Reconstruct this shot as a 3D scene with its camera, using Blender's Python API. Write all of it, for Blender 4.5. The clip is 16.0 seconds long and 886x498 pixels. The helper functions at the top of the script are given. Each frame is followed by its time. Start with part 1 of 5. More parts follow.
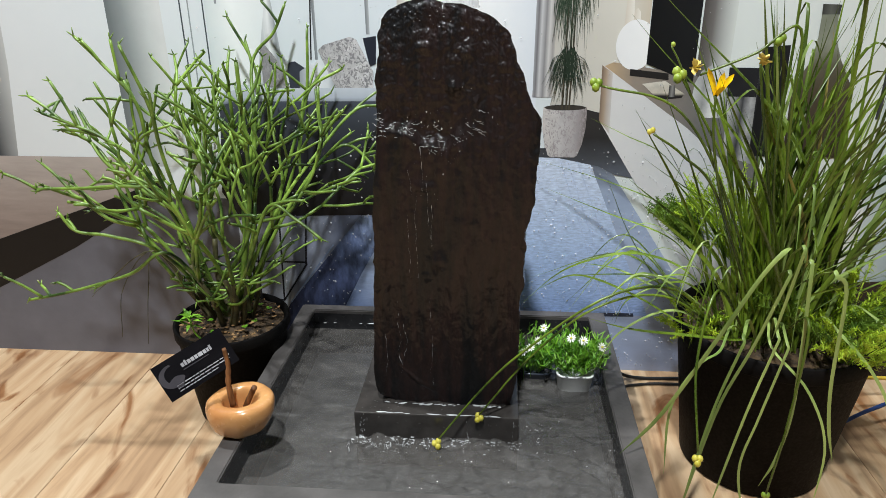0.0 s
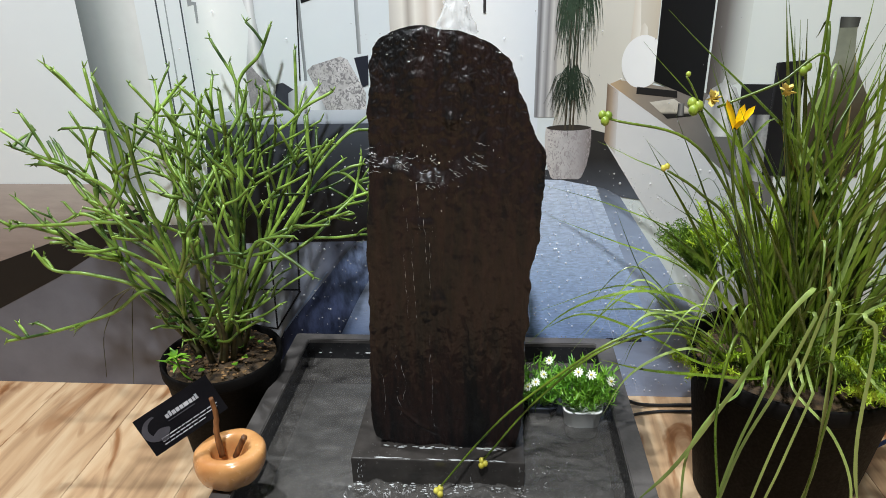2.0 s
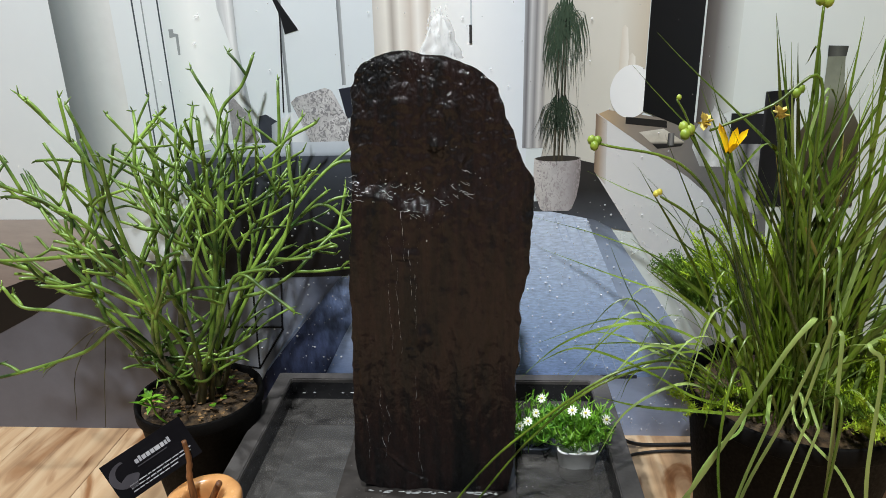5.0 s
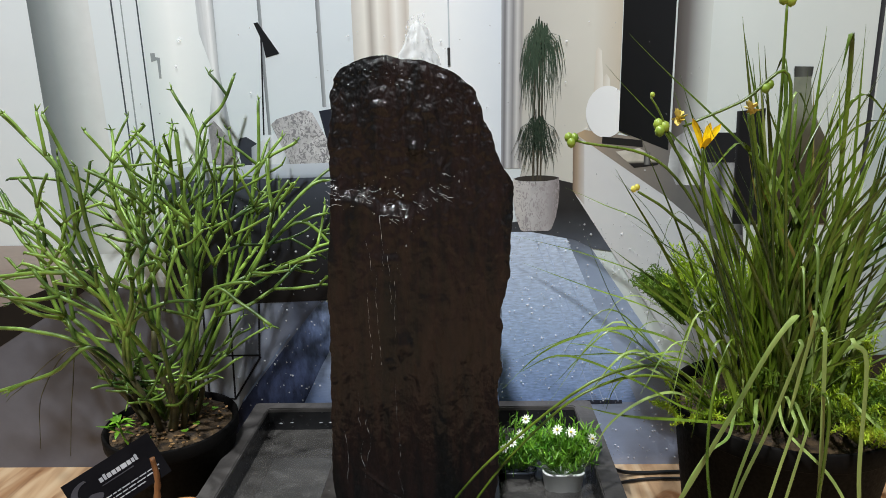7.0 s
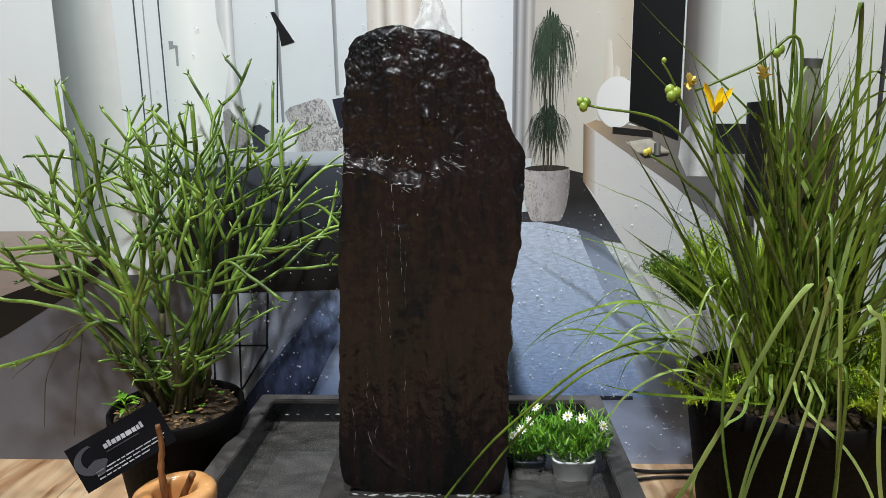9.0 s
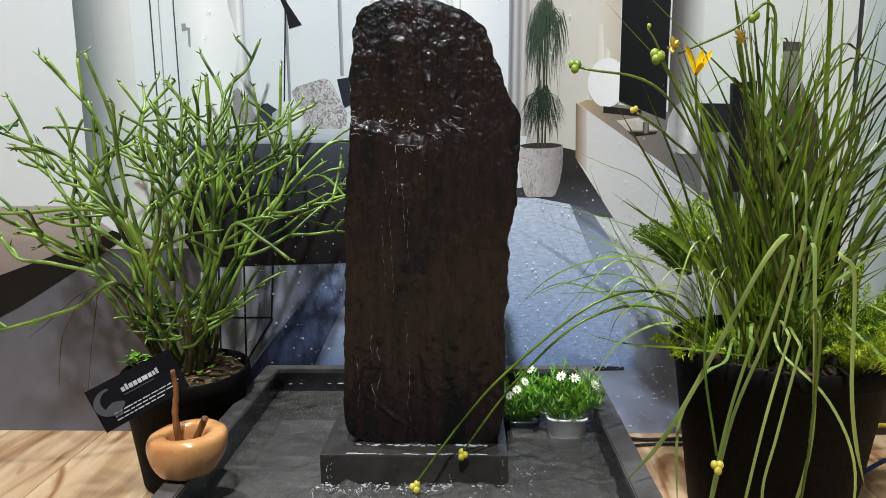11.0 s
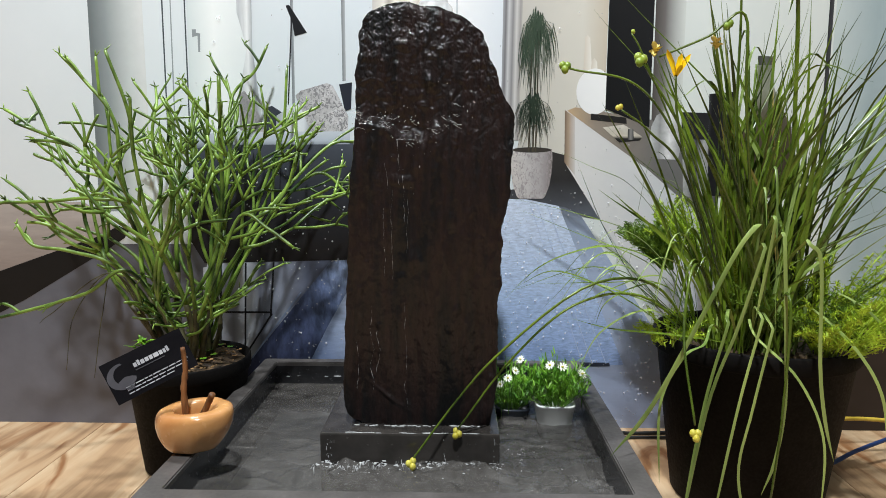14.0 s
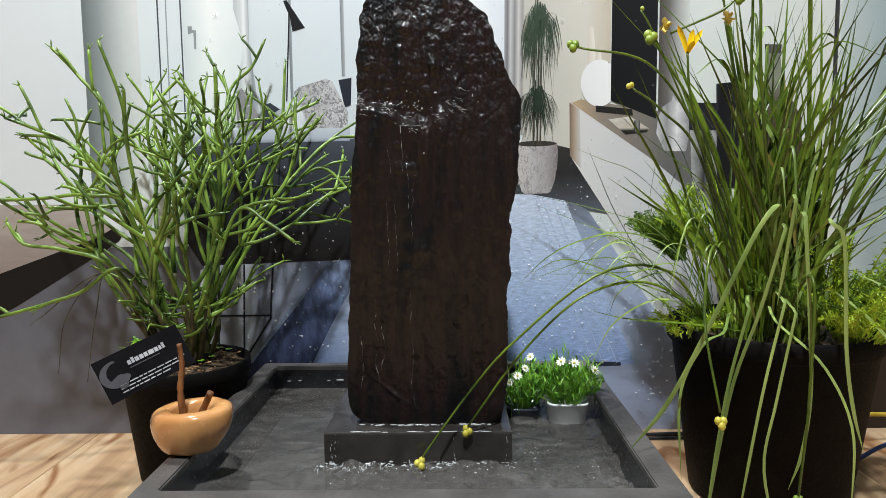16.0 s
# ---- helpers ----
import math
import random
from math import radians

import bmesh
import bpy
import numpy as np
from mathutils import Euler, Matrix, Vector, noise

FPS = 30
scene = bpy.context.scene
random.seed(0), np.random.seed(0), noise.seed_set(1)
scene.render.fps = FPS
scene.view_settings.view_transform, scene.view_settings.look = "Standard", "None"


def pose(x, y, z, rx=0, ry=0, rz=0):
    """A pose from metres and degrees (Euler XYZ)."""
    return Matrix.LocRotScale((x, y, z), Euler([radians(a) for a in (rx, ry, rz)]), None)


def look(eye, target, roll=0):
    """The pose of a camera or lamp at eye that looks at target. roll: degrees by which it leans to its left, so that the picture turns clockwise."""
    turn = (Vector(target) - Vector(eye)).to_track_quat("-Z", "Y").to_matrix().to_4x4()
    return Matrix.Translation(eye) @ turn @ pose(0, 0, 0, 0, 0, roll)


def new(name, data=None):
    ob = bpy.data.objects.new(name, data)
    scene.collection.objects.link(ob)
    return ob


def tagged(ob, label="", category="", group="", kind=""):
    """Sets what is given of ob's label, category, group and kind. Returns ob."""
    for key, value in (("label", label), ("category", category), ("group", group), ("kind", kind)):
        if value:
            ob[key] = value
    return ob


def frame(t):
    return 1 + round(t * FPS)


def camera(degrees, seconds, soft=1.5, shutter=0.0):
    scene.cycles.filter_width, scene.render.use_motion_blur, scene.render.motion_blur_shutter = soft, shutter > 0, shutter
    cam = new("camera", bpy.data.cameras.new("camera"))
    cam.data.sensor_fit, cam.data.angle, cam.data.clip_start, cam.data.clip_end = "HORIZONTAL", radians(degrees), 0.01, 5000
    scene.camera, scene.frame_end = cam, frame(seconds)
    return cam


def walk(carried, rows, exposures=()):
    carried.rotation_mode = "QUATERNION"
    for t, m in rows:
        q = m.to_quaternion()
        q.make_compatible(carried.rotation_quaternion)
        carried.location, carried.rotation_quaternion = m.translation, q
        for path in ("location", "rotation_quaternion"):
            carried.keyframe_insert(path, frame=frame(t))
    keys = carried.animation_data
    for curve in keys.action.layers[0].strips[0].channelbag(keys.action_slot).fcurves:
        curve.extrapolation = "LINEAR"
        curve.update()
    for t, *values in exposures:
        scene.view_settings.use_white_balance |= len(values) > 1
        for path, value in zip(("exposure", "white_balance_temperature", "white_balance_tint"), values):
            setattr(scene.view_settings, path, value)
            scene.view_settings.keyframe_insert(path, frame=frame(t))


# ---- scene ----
cam = camera(67.3, 16.0, soft=0.5)
PATH = [
    (0, (0.078, 0.042, 0.594), (-0.082, 1.884, -0.169), -0.7),
    (0.5, (0.078, 0.051, 0.595), (-0.082, 1.861, -0.241), -1.0),
    (1, (0.077, 0.065, 0.603), (-0.092, 1.869, -0.244), -1.9),
    (1.5, (0.073, 0.083, 0.607), (-0.096, 1.904, -0.203), -1.8),
    (2, (0.073, 0.103, 0.622), (-0.082, 1.937, -0.161), -1.5),
    (2.5, (0.073, 0.118, 0.62), (-0.07, 1.961, -0.142), -1.5),
    (3, (0.07, 0.126, 0.619), (-0.07, 1.971, -0.14), -1.2),
    (3.5, (0.07, 0.119, 0.619), (-0.086, 1.955, -0.159), -1.8),
    (4, (0.072, 0.121, 0.615), (-0.078, 1.976, -0.117), -1.8),
    (4.2, (0.072, 0.125, 0.613), (-0.067, 1.983, -0.114), -1.6),
    (6.3, (0.088, 0.119, 0.569), (-0.017, 2.035, 0.006), -2.1),
    (6.5, (0.082, 0.116, 0.561), (0.0, 2.034, 0.0), -1.8),
    (7, (0.079, 0.114, 0.549), (0.002, 2.051, 0.055), -1.6),
    (7.5, (0.071, 0.114, 0.53), (0.0, 2.061, 0.077), -1.4),
    (8, (0.079, 0.117, 0.516), (-0.015, 2.07, 0.096), -1.5),
    (8.5, (0.074, 0.112, 0.495), (-0.007, 2.067, 0.079), -1.4),
    (9, (0.074, 0.1, 0.486), (-0.022, 2.06, 0.1), -1.0),
    (9.2, (0.073, 0.098, 0.483), (-0.013, 2.057, 0.089), -0.9),
    (11.3, (0.068, 0.047, 0.429), (-0.009, 2.018, 0.097), -0.7),
    (11.5, (0.058, 0.047, 0.428), (-0.001, 2.015, 0.077), -0.3),
    (12, (0.065, 0.029, 0.43), (-0.007, 2.003, 0.112), -0.4),
    (12.5, (0.066, 0.014, 0.426), (-0.004, 1.986, 0.1), -0.4),
    (13, (0.061, 0.006, 0.415), (0.021, 1.977, 0.079), 0.2),
    (13.5, (0.06, 0.004, 0.406), (0.016, 1.975, 0.072), 0.2),
    (14, (0.06, 0.0, 0.401), (0.019, 1.982, 0.14), 0.1),
    (14.5, (0.056, 0.0, 0.377), (0.007, 1.977, 0.079), -0.1),
    (15, (0.052, 0.006, 0.369), (0.01, 1.983, 0.072), -0.4),
    (15.5, (0.052, 0.014, 0.365), (0.007, 1.995, 0.094), -0.8),
    (16, (0.05, 0.023, 0.365), (0.016, 2.013, 0.164), -0.8),
]
# the camera stops down while the bright wall fills its picture
EXPOSURE = [(0.0, 0.03), (1.0, 0.13), (2.0, 0.03), (4.0, -0.03), (6.3, -0.14), (9.2, -0.07), (11.3, 0.04), (13.5, 0.08), (14.5, 0.07), (16.0, 0.10)]
walk(cam, [(t, look(eye, target, roll)) for t, eye, target, roll in PATH], EXPOSURE)

# ---- light ----
world = bpy.data.worlds.new("world")
world.use_nodes = True
scene.world = world
world.node_tree.nodes["Background"].inputs[0].default_value = (0.80, 0.88, 1.0, 1)
world.node_tree.nodes["Background"].inputs[1].default_value = 0.25


def area_lamp(name, at, aim, size, watts, colour):
    data = bpy.data.lights.new(name, "AREA")
    data.shape, data.size, data.energy, data.color = "DISK", size, watts, colour
    lamp = new(name, data)
    lamp.matrix_world = look(at, aim)
    return lamp


area_lamp("ceiling_lamp_key", (-0.02, -0.35, 2.25), (0.0, 0.8, 0.1), 0.12, 57, (0.92, 0.97, 1.0))
area_lamp("ceiling_lamp_second", (-0.78, 0.93, 2.35), (-0.10, 0.74, 0.1), 0.10, 45, (0.92, 0.97, 1.0))


# ---- helpers of this scene ----
def srgb(r, g, b):
    out = []
    for c in (r, g, b):
        c = c / 255
        out.append(c / 12.92 if c <= 0.04045 else ((c + 0.055) / 1.055) ** 2.4)
    return (*out, 1)


def tree(name):
    m = bpy.data.materials.new(name)
    m.use_nodes = True
    return m, m.node_tree.nodes, m.node_tree.links, m.node_tree.nodes["Principled BSDF"]


def ramp(nodes, stops):
    r = nodes.new("ShaderNodeValToRGB")
    els = r.color_ramp.elements
    els[0].position, els[0].color = stops[0]
    els[1].position, els[1].color = stops[-1]
    for p, c in stops[1:-1]:
        e = els.new(p)
        e.color = c
    return r


def noise_node(nodes, links, scale, detail=6, rough=0.55, stretch=None, coord="Object"):
    tc = nodes.new("ShaderNodeTexCoord")
    n = nodes.new("ShaderNodeTexNoise")
    n.inputs["Scale"].default_value, n.inputs["Detail"].default_value, n.inputs["Roughness"].default_value = scale, detail, rough
    if stretch:
        mp = nodes.new("ShaderNodeMapping")
        mp.inputs["Scale"].default_value = stretch
        links.new(tc.outputs[coord], mp.inputs[0])
        links.new(mp.outputs[0], n.inputs[0])
    else:
        links.new(tc.outputs[coord], n.inputs[0])
    return n


def surface(name, dark, light, rough=(0.4, 0.6), scale=40, stretch=None, bump=0.2, bump_scale=None, depth=0.002, metal=0.0, spec=0.5, vary=0.0, coat=0.0, lo=0.35, hi=0.65):
    """A two-tone surface with grain, uneven gloss and fine relief; vary: spread of brightness from piece to piece."""
    m, nodes, links, bsdf = tree(name)
    n = noise_node(nodes, links, scale, stretch=stretch)
    r = ramp(nodes, [(lo, dark), (hi, light)])
    links.new(n.outputs["Fac"], r.inputs[0])
    out = r.outputs[0]
    if vary:
        info = nodes.new("ShaderNodeObjectInfo")
        mr = nodes.new("ShaderNodeMapRange")
        mr.inputs["To Min"].default_value, mr.inputs["To Max"].default_value = 1 - vary, 1 + vary
        links.new(info.outputs["Random"], mr.inputs["Value"])
        hsv = nodes.new("ShaderNodeHueSaturation")
        links.new(out, hsv.inputs["Color"])
        links.new(mr.outputs[0], hsv.inputs["Value"])
        out = hsv.outputs[0]
    links.new(out, bsdf.inputs["Base Color"])
    n2 = noise_node(nodes, links, bump_scale or scale * 3, detail=8, stretch=stretch)
    mr = nodes.new("ShaderNodeMapRange")
    mr.inputs["From Min"].default_value, mr.inputs["From Max"].default_value = 0.3, 0.7
    mr.inputs["To Min"].default_value, mr.inputs["To Max"].default_value = rough
    links.new(n2.outputs["Fac"], mr.inputs["Value"])
    links.new(mr.outputs[0], bsdf.inputs["Roughness"])
    if bump:
        b = nodes.new("ShaderNodeBump")
        b.inputs["Strength"].default_value, b.inputs["Distance"].default_value = bump, depth
        links.new(n2.outputs["Fac"], b.inputs["Height"])
        links.new(b.outputs[0], bsdf.inputs["Normal"])
    bsdf.inputs["Metallic"].default_value = metal
    bsdf.inputs["Specular IOR Level"].default_value = spec
    bsdf.inputs["Coat Weight"].default_value = coat
    bsdf.inputs["Coat Roughness"].default_value = 0.06
    return m


def part(name, bm, material, parent=None, label="", smooth=False):
    me = bpy.data.meshes.new(name)
    bm.to_mesh(me)
    bm.free()
    me.materials.append(material)
    if smooth:
        me.polygons.foreach_set("use_smooth", [True] * len(me.polygons))
    ob = new(name, me)
    if parent:
        ob.parent = parent
    if label:
        tagged(ob, label)
    return ob


def raw_part(name, verts, faces, material, parent=None, label="", smooth=True):
    me = bpy.data.meshes.new(name)
    me.from_pydata(verts, [], faces)
    me.update()
    me.materials.append(material)
    if smooth:
        me.polygons.foreach_set("use_smooth", [True] * len(me.polygons))
    ob = new(name, me)
    if parent:
        ob.parent = parent
    if label:
        tagged(ob, label)
    return ob


def thing(name, label, category, at=(0, 0, 0), group="", kind=""):
    ob = new(name)
    ob.location = at
    ob.empty_display_size = 0.02
    return tagged(ob, label, category, group, kind)


def box(x0, x1, y0, y1, z0, z1, bevel=0.0, segments=2):
    bm = bmesh.new()
    bmesh.ops.create_cube(bm, size=1)
    for v in bm.verts:
        v.co = Vector(((x0 + x1) / 2 + v.co.x * (x1 - x0), (y0 + y1) / 2 + v.co.y * (y1 - y0), (z0 + z1) / 2 + v.co.z * (z1 - z0)))
    if bevel:
        bmesh.ops.bevel(bm, geom=bm.edges[:], offset=bevel, segments=segments, affect="EDGES", profile=0.6)
    return bm


def lathe(profile, centre, n=48, wobble=0.0, seed=0):
    """A turned shape from (radius, height) rows, as verts and faces."""
    verts, faces = [], []
    for i, (r, z) in enumerate(profile):
        for k in range(n):
            a = 2 * math.pi * k / n
            rr = r * (1 + wobble * noise.noise((math.cos(a) * 1.5 + seed, math.sin(a) * 1.5, z * 12)))
            verts.append((centre[0] + rr * math.cos(a), centre[1] + rr * math.sin(a), centre[2] + z))
    for i in range(len(profile) - 1):
        for k in range(n):
            faces.append((i * n + k, i * n + (k + 1) % n, (i + 1) * n + (k + 1) % n, (i + 1) * n + k))
    return verts, faces


def spline(points, n):
    """A smooth line of n + 1 places through the given points."""
    pts = [Vector(p) for p in points]
    ext = [pts[0] * 2 - pts[1], *pts, pts[-1] * 2 - pts[-2]]
    out = []
    for i in range(n + 1):
        u = i / n * (len(pts) - 1)
        k = min(int(u), len(pts) - 2)
        f = u - k
        a, b, c, d = ext[k:k + 4]
        out.append(0.5 * (2 * b + (c - a) * f + (2 * a - 5 * b + 4 * c - d) * f * f + (3 * b - a - 3 * c + d) * f ** 3))
    return out


def tube(line, radii, sides=7, verts=None, faces=None, cap=True):
    """Adds a tapered tube along the line to verts and faces."""
    verts, faces = ([], []) if verts is None else (verts, faces)
    start, n = len(verts), len(line)
    up = Vector((0.31, 0.17, 0.93))
    for i, p in enumerate(line):
        d = (line[min(i + 1, n - 1)] - line[max(i - 1, 0)]).normalized()
        s = d.cross(up)
        s = s.normalized() if s.length > 1e-4 else Vector((1, 0, 0))
        w = s.cross(d)
        for k in range(sides):
            a = 2 * math.pi * k / sides
            verts.append(tuple(p + radii[i] * (math.cos(a) * s + math.sin(a) * w)))
    for i in range(n - 1):
        for k in range(sides):
            a, b = start + i * sides + k, start + i * sides + (k + 1) % sides
            faces.append((a, b, b + sides, a + sides))
    if cap:
        faces.append(tuple(start + (n - 1) * sides + k for k in range(sides)))
        faces.append(tuple(start + k for k in reversed(range(sides))))
    return verts, faces


def blade(line, width, fold=0.25, side=None, verts=None, faces=None, tip=0.55):
    """Adds a folded strap leaf along the line: three points across, narrowing from tip of its length on."""
    verts, faces = ([], []) if verts is None else (verts, faces)
    start, n = len(verts), len(line)
    for i, p in enumerate(line):
        d = (line[min(i + 1, n - 1)] - line[max(i - 1, 0)]).normalized()
        s = Vector(side) if side else d.cross(Vector((0, 0, 1)))
        s = s - d * s.dot(d)
        s = s.normalized() if s.length > 1e-3 else Vector((1, 0, 0))
        w = s.cross(d)
        u = i / (n - 1)
        half = width / 2 * min(1, 0.6 + u * 2) * (1 if u < tip else max(0.06, 1 - ((u - tip) / (1 - tip)) ** 1.6))
        for k, f in ((-1, 0), (0, 1), (1, 0)):
            verts.append(tuple(p + s * half * k - w * f * half * fold * 2))
    for i in range(n - 1):
        for k in range(2):
            a = start + i * 3 + k
            faces.append((a, a + 1, a + 4, a + 3))
    return verts, faces


FLOOR = -0.011
PRINT_Y = 1.0


# ---- materials ----
def wood_floor():
    m, nodes, links, bsdf = tree("pale_wood_floor")
    tc = nodes.new("ShaderNodeTexCoord")
    info = nodes.new("ShaderNodeObjectInfo")
    shift = nodes.new("ShaderNodeVectorMath")
    shift.operation = "MULTIPLY_ADD"
    comb = nodes.new("ShaderNodeCombineXYZ")
    links.new(info.outputs["Random"], comb.inputs[0])
    links.new(info.outputs["Random"], comb.inputs[1])
    links.new(comb.outputs[0], shift.inputs[0])
    shift.inputs[1].default_value = (7, 13, 0)
    links.new(tc.outputs["Object"], shift.inputs[2])
    mp = nodes.new("ShaderNodeMapping")
    mp.inputs["Scale"].default_value = (22, 2.2, 22)
    links.new(shift.outputs[0], mp.inputs[0])
    grain = nodes.new("ShaderNodeTexNoise")
    grain.inputs["Scale"].default_value, grain.inputs["Detail"].default_value, grain.inputs["Distortion"].default_value = 1.6, 8, 0.8
    links.new(mp.outputs[0], grain.inputs[0])
    r = ramp(nodes, [(0.25, srgb(136, 102, 74)), (0.45, srgb(188, 154, 118)), (0.62, srgb(204, 176, 142)), (0.8, srgb(170, 136, 100))])
    links.new(grain.outputs["Fac"], r.inputs[0])
    # darker heart streaks and knots
    mp2 = nodes.new("ShaderNodeMapping")
    mp2.inputs["Scale"].default_value = (9, 3.2, 9)
    links.new(shift.outputs[0], mp2.inputs[0])
    knots = nodes.new("ShaderNodeTexNoise")
    knots.inputs["Scale"].default_value, knots.inputs["Detail"].default_value, knots.inputs["Distortion"].default_value = 1.5, 4, 1.6
    links.new(mp2.outputs[0], knots.inputs[0])
    rk = ramp(nodes, [(0.56, (1, 1, 1, 1)), (0.66, srgb(192, 162, 136)), (0.76, srgb(144, 112, 88))])
    links.new(knots.outputs["Fac"], rk.inputs[0])
    mix = nodes.new("ShaderNodeMix")
    mix.data_type, mix.blend_type = "RGBA", "MULTIPLY"
    mix.inputs[0].default_value = 1
    links.new(r.outputs[0], mix.inputs[6])
    links.new(rk.outputs[0], mix.inputs[7])
    hsv = nodes.new("ShaderNodeHueSaturation")
    mr = nodes.new("ShaderNodeMapRange")
    mr.inputs["To Min"].default_value, mr.inputs["To Max"].default_value = 0.86, 1.1
    links.new(info.outputs["Random"], mr.inputs["Value"])
    links.new(mr.outputs[0], hsv.inputs["Value"])
    links.new(mix.outputs[2], hsv.inputs["Color"])
    links.new(hsv.outputs[0], bsdf.inputs["Base Color"])
    bsdf.inputs["Roughness"].default_value = 0.38
    b = nodes.new("ShaderNodeBump")
    b.inputs["Strength"].default_value, b.inputs["Distance"].default_value = 0.15, 0.001
    links.new(grain.outputs["Fac"], b.inputs["Height"])
    links.new(b.outputs[0], bsdf.inputs["Normal"])
    return m


def ink(name, stops, axis="x", lo=0.0, hi=1.0, grain=0.05, scale=30, stretch=None, slant=0.0, motif=None):
    """Printed colour on matt vinyl: a run of tones along x or z (metres lo to hi, slant: x shift per metre of z), with some mottling."""
    m, nodes, links, bsdf = tree(name)
    tc = nodes.new("ShaderNodeTexCoord")
    sep = nodes.new("ShaderNodeSeparateXYZ")
    links.new(tc.outputs["Object"], sep.inputs[0])
    value = sep.outputs["X" if axis == "x" else "Z"]
    if slant:
        ma = nodes.new("ShaderNodeMath")
        ma.operation = "MULTIPLY_ADD"
        ma.inputs[1].default_value = slant
        links.new(sep.outputs["Z"], ma.inputs[0])
        links.new(value, ma.inputs[2])
        value = ma.outputs[0]
    mr = nodes.new("ShaderNodeMapRange")
    mr.inputs["From Min"].default_value, mr.inputs["From Max"].default_value = lo, hi
    links.new(value, mr.inputs["Value"])
    if len(stops) == 1:
        stops = [(0, stops[0]), (1, stops[0])]
    r = ramp(nodes, stops)
    links.new(mr.outputs[0], r.inputs[0])
    n = noise_node(nodes, links, scale, detail=6, rough=0.65, stretch=stretch)
    mr2 = nodes.new("ShaderNodeMapRange")
    mr2.inputs["From Min"].default_value, mr2.inputs["From Max"].default_value = 0.25, 0.75
    mr2.inputs["To Min"].default_value, mr2.inputs["To Max"].default_value = 1 - grain, 1 + grain
    links.new(n.outputs["Fac"], mr2.inputs["Value"])
    hsv = nodes.new("ShaderNodeHueSaturation")
    links.new(r.outputs[0], hsv.inputs["Color"])
    links.new(mr2.outputs[0], hsv.inputs["Value"])
    out = hsv.outputs[0]
    if motif:
        # a sharp-edged second colour in blots: colour, scale, stretch, share
        n2 = noise_node(nodes, links, motif[1], detail=3, rough=0.6, stretch=motif[2])
        n2.inputs["Distortion"].default_value = 1.5
        r2 = ramp(nodes, [(motif[3], (0, 0, 0, 1)), (motif[3] + 0.04, (1, 1, 1, 1))])
        links.new(n2.outputs["Fac"], r2.inputs[0])
        mx = nodes.new("ShaderNodeMix")
        mx.data_type = "RGBA"
        links.new(r2.outputs[0], mx.inputs[0])
        links.new(out, mx.inputs[6])
        mx.inputs[7].default_value = motif[0]
        out = mx.outputs[2]
    links.new(out, bsdf.inputs["Base Color"])
    bsdf.inputs["Roughness"].default_value = 0.5
    bsdf.inputs["Specular IOR Level"].default_value = 0.3
    return m


def wet_stone():
    m, nodes, links, bsdf = tree("wet_dark_slate")
    n = noise_node(nodes, links, 17, detail=9, rough=0.62, stretch=(1.4, 1, 0.16))
    r = ramp(nodes, [(0.34, (0.0030, 0.0032, 0.0038, 1)), (0.47, (0.0044, 0.0042, 0.0046, 1)), (0.56, (0.0140, 0.0074, 0.0066, 1)), (0.66, (0.0050, 0.0046, 0.0048, 1))])
    links.new(n.outputs["Fac"], r.inputs[0])
    n3 = noise_node(nodes, links, 150, detail=4, rough=0.5, stretch=(1, 1, 0.7))
    r3 = ramp(nodes, [(0.45, (1, 1, 1, 1)), (0.8, (1.5, 1.45, 1.45, 1))])
    links.new(n3.outputs["Fac"], r3.inputs[0])
    mix = nodes.new("ShaderNodeMix")
    mix.data_type, mix.blend_type = "RGBA", "MULTIPLY"
    mix.inputs[0].default_value = 1
    links.new(r.outputs[0], mix.inputs[6])
    links.new(r3.outputs[0], mix.inputs[7])
    links.new(mix.outputs[2], bsdf.inputs["Base Color"])
    mr = nodes.new("ShaderNodeMapRange")
    mr.inputs["From Min"].default_value, mr.inputs["From Max"].default_value = 0.35, 0.65
    mr.inputs["To Min"].default_value, mr.inputs["To Max"].default_value = 0.06, 0.15
    links.new(n.outputs["Fac"], mr.inputs["Value"])
    links.new(mr.outputs[0], bsdf.inputs["Coat Roughness"])
    bsdf.inputs["Coat Weight"].default_value, bsdf.inputs["Coat IOR"].default_value = 0.85, 1.36
    bsdf.inputs["Roughness"].default_value = 0.55
    b = nodes.new("ShaderNodeBump")
    b.inputs["Strength"].default_value, b.inputs["Distance"].default_value = 0.6, 0.003
    links.new(n3.outputs["Fac"], b.inputs["Height"])
    # the fine split grain of the slate
    n4 = noise_node(nodes, links, 420, detail=5, rough=0.6, stretch=(1, 1, 0.3))
    b2 = nodes.new("ShaderNodeBump")
    b2.inputs["Strength"].default_value, b2.inputs["Distance"].default_value = 0.7, 0.0014
    links.new(n4.outputs["Fac"], b2.inputs["Height"])
    links.new(b.outputs[0], b2.inputs["Normal"])
    links.new(b2.outputs[0], bsdf.inputs["Normal"])
    # the film of water follows the coarse relief and a little of the grain
    b3 = nodes.new("ShaderNodeBump")
    b3.inputs["Strength"].default_value, b3.inputs["Distance"].default_value = 0.3, 0.0012
    links.new(n4.outputs["Fac"], b3.inputs["Height"])
    links.new(b.outputs[0], b3.inputs["Normal"])
    links.new(b3.outputs[0], bsdf.inputs["Coat Normal"])
    bsdf.inputs["Specular IOR Level"].default_value = 0.12
    return m


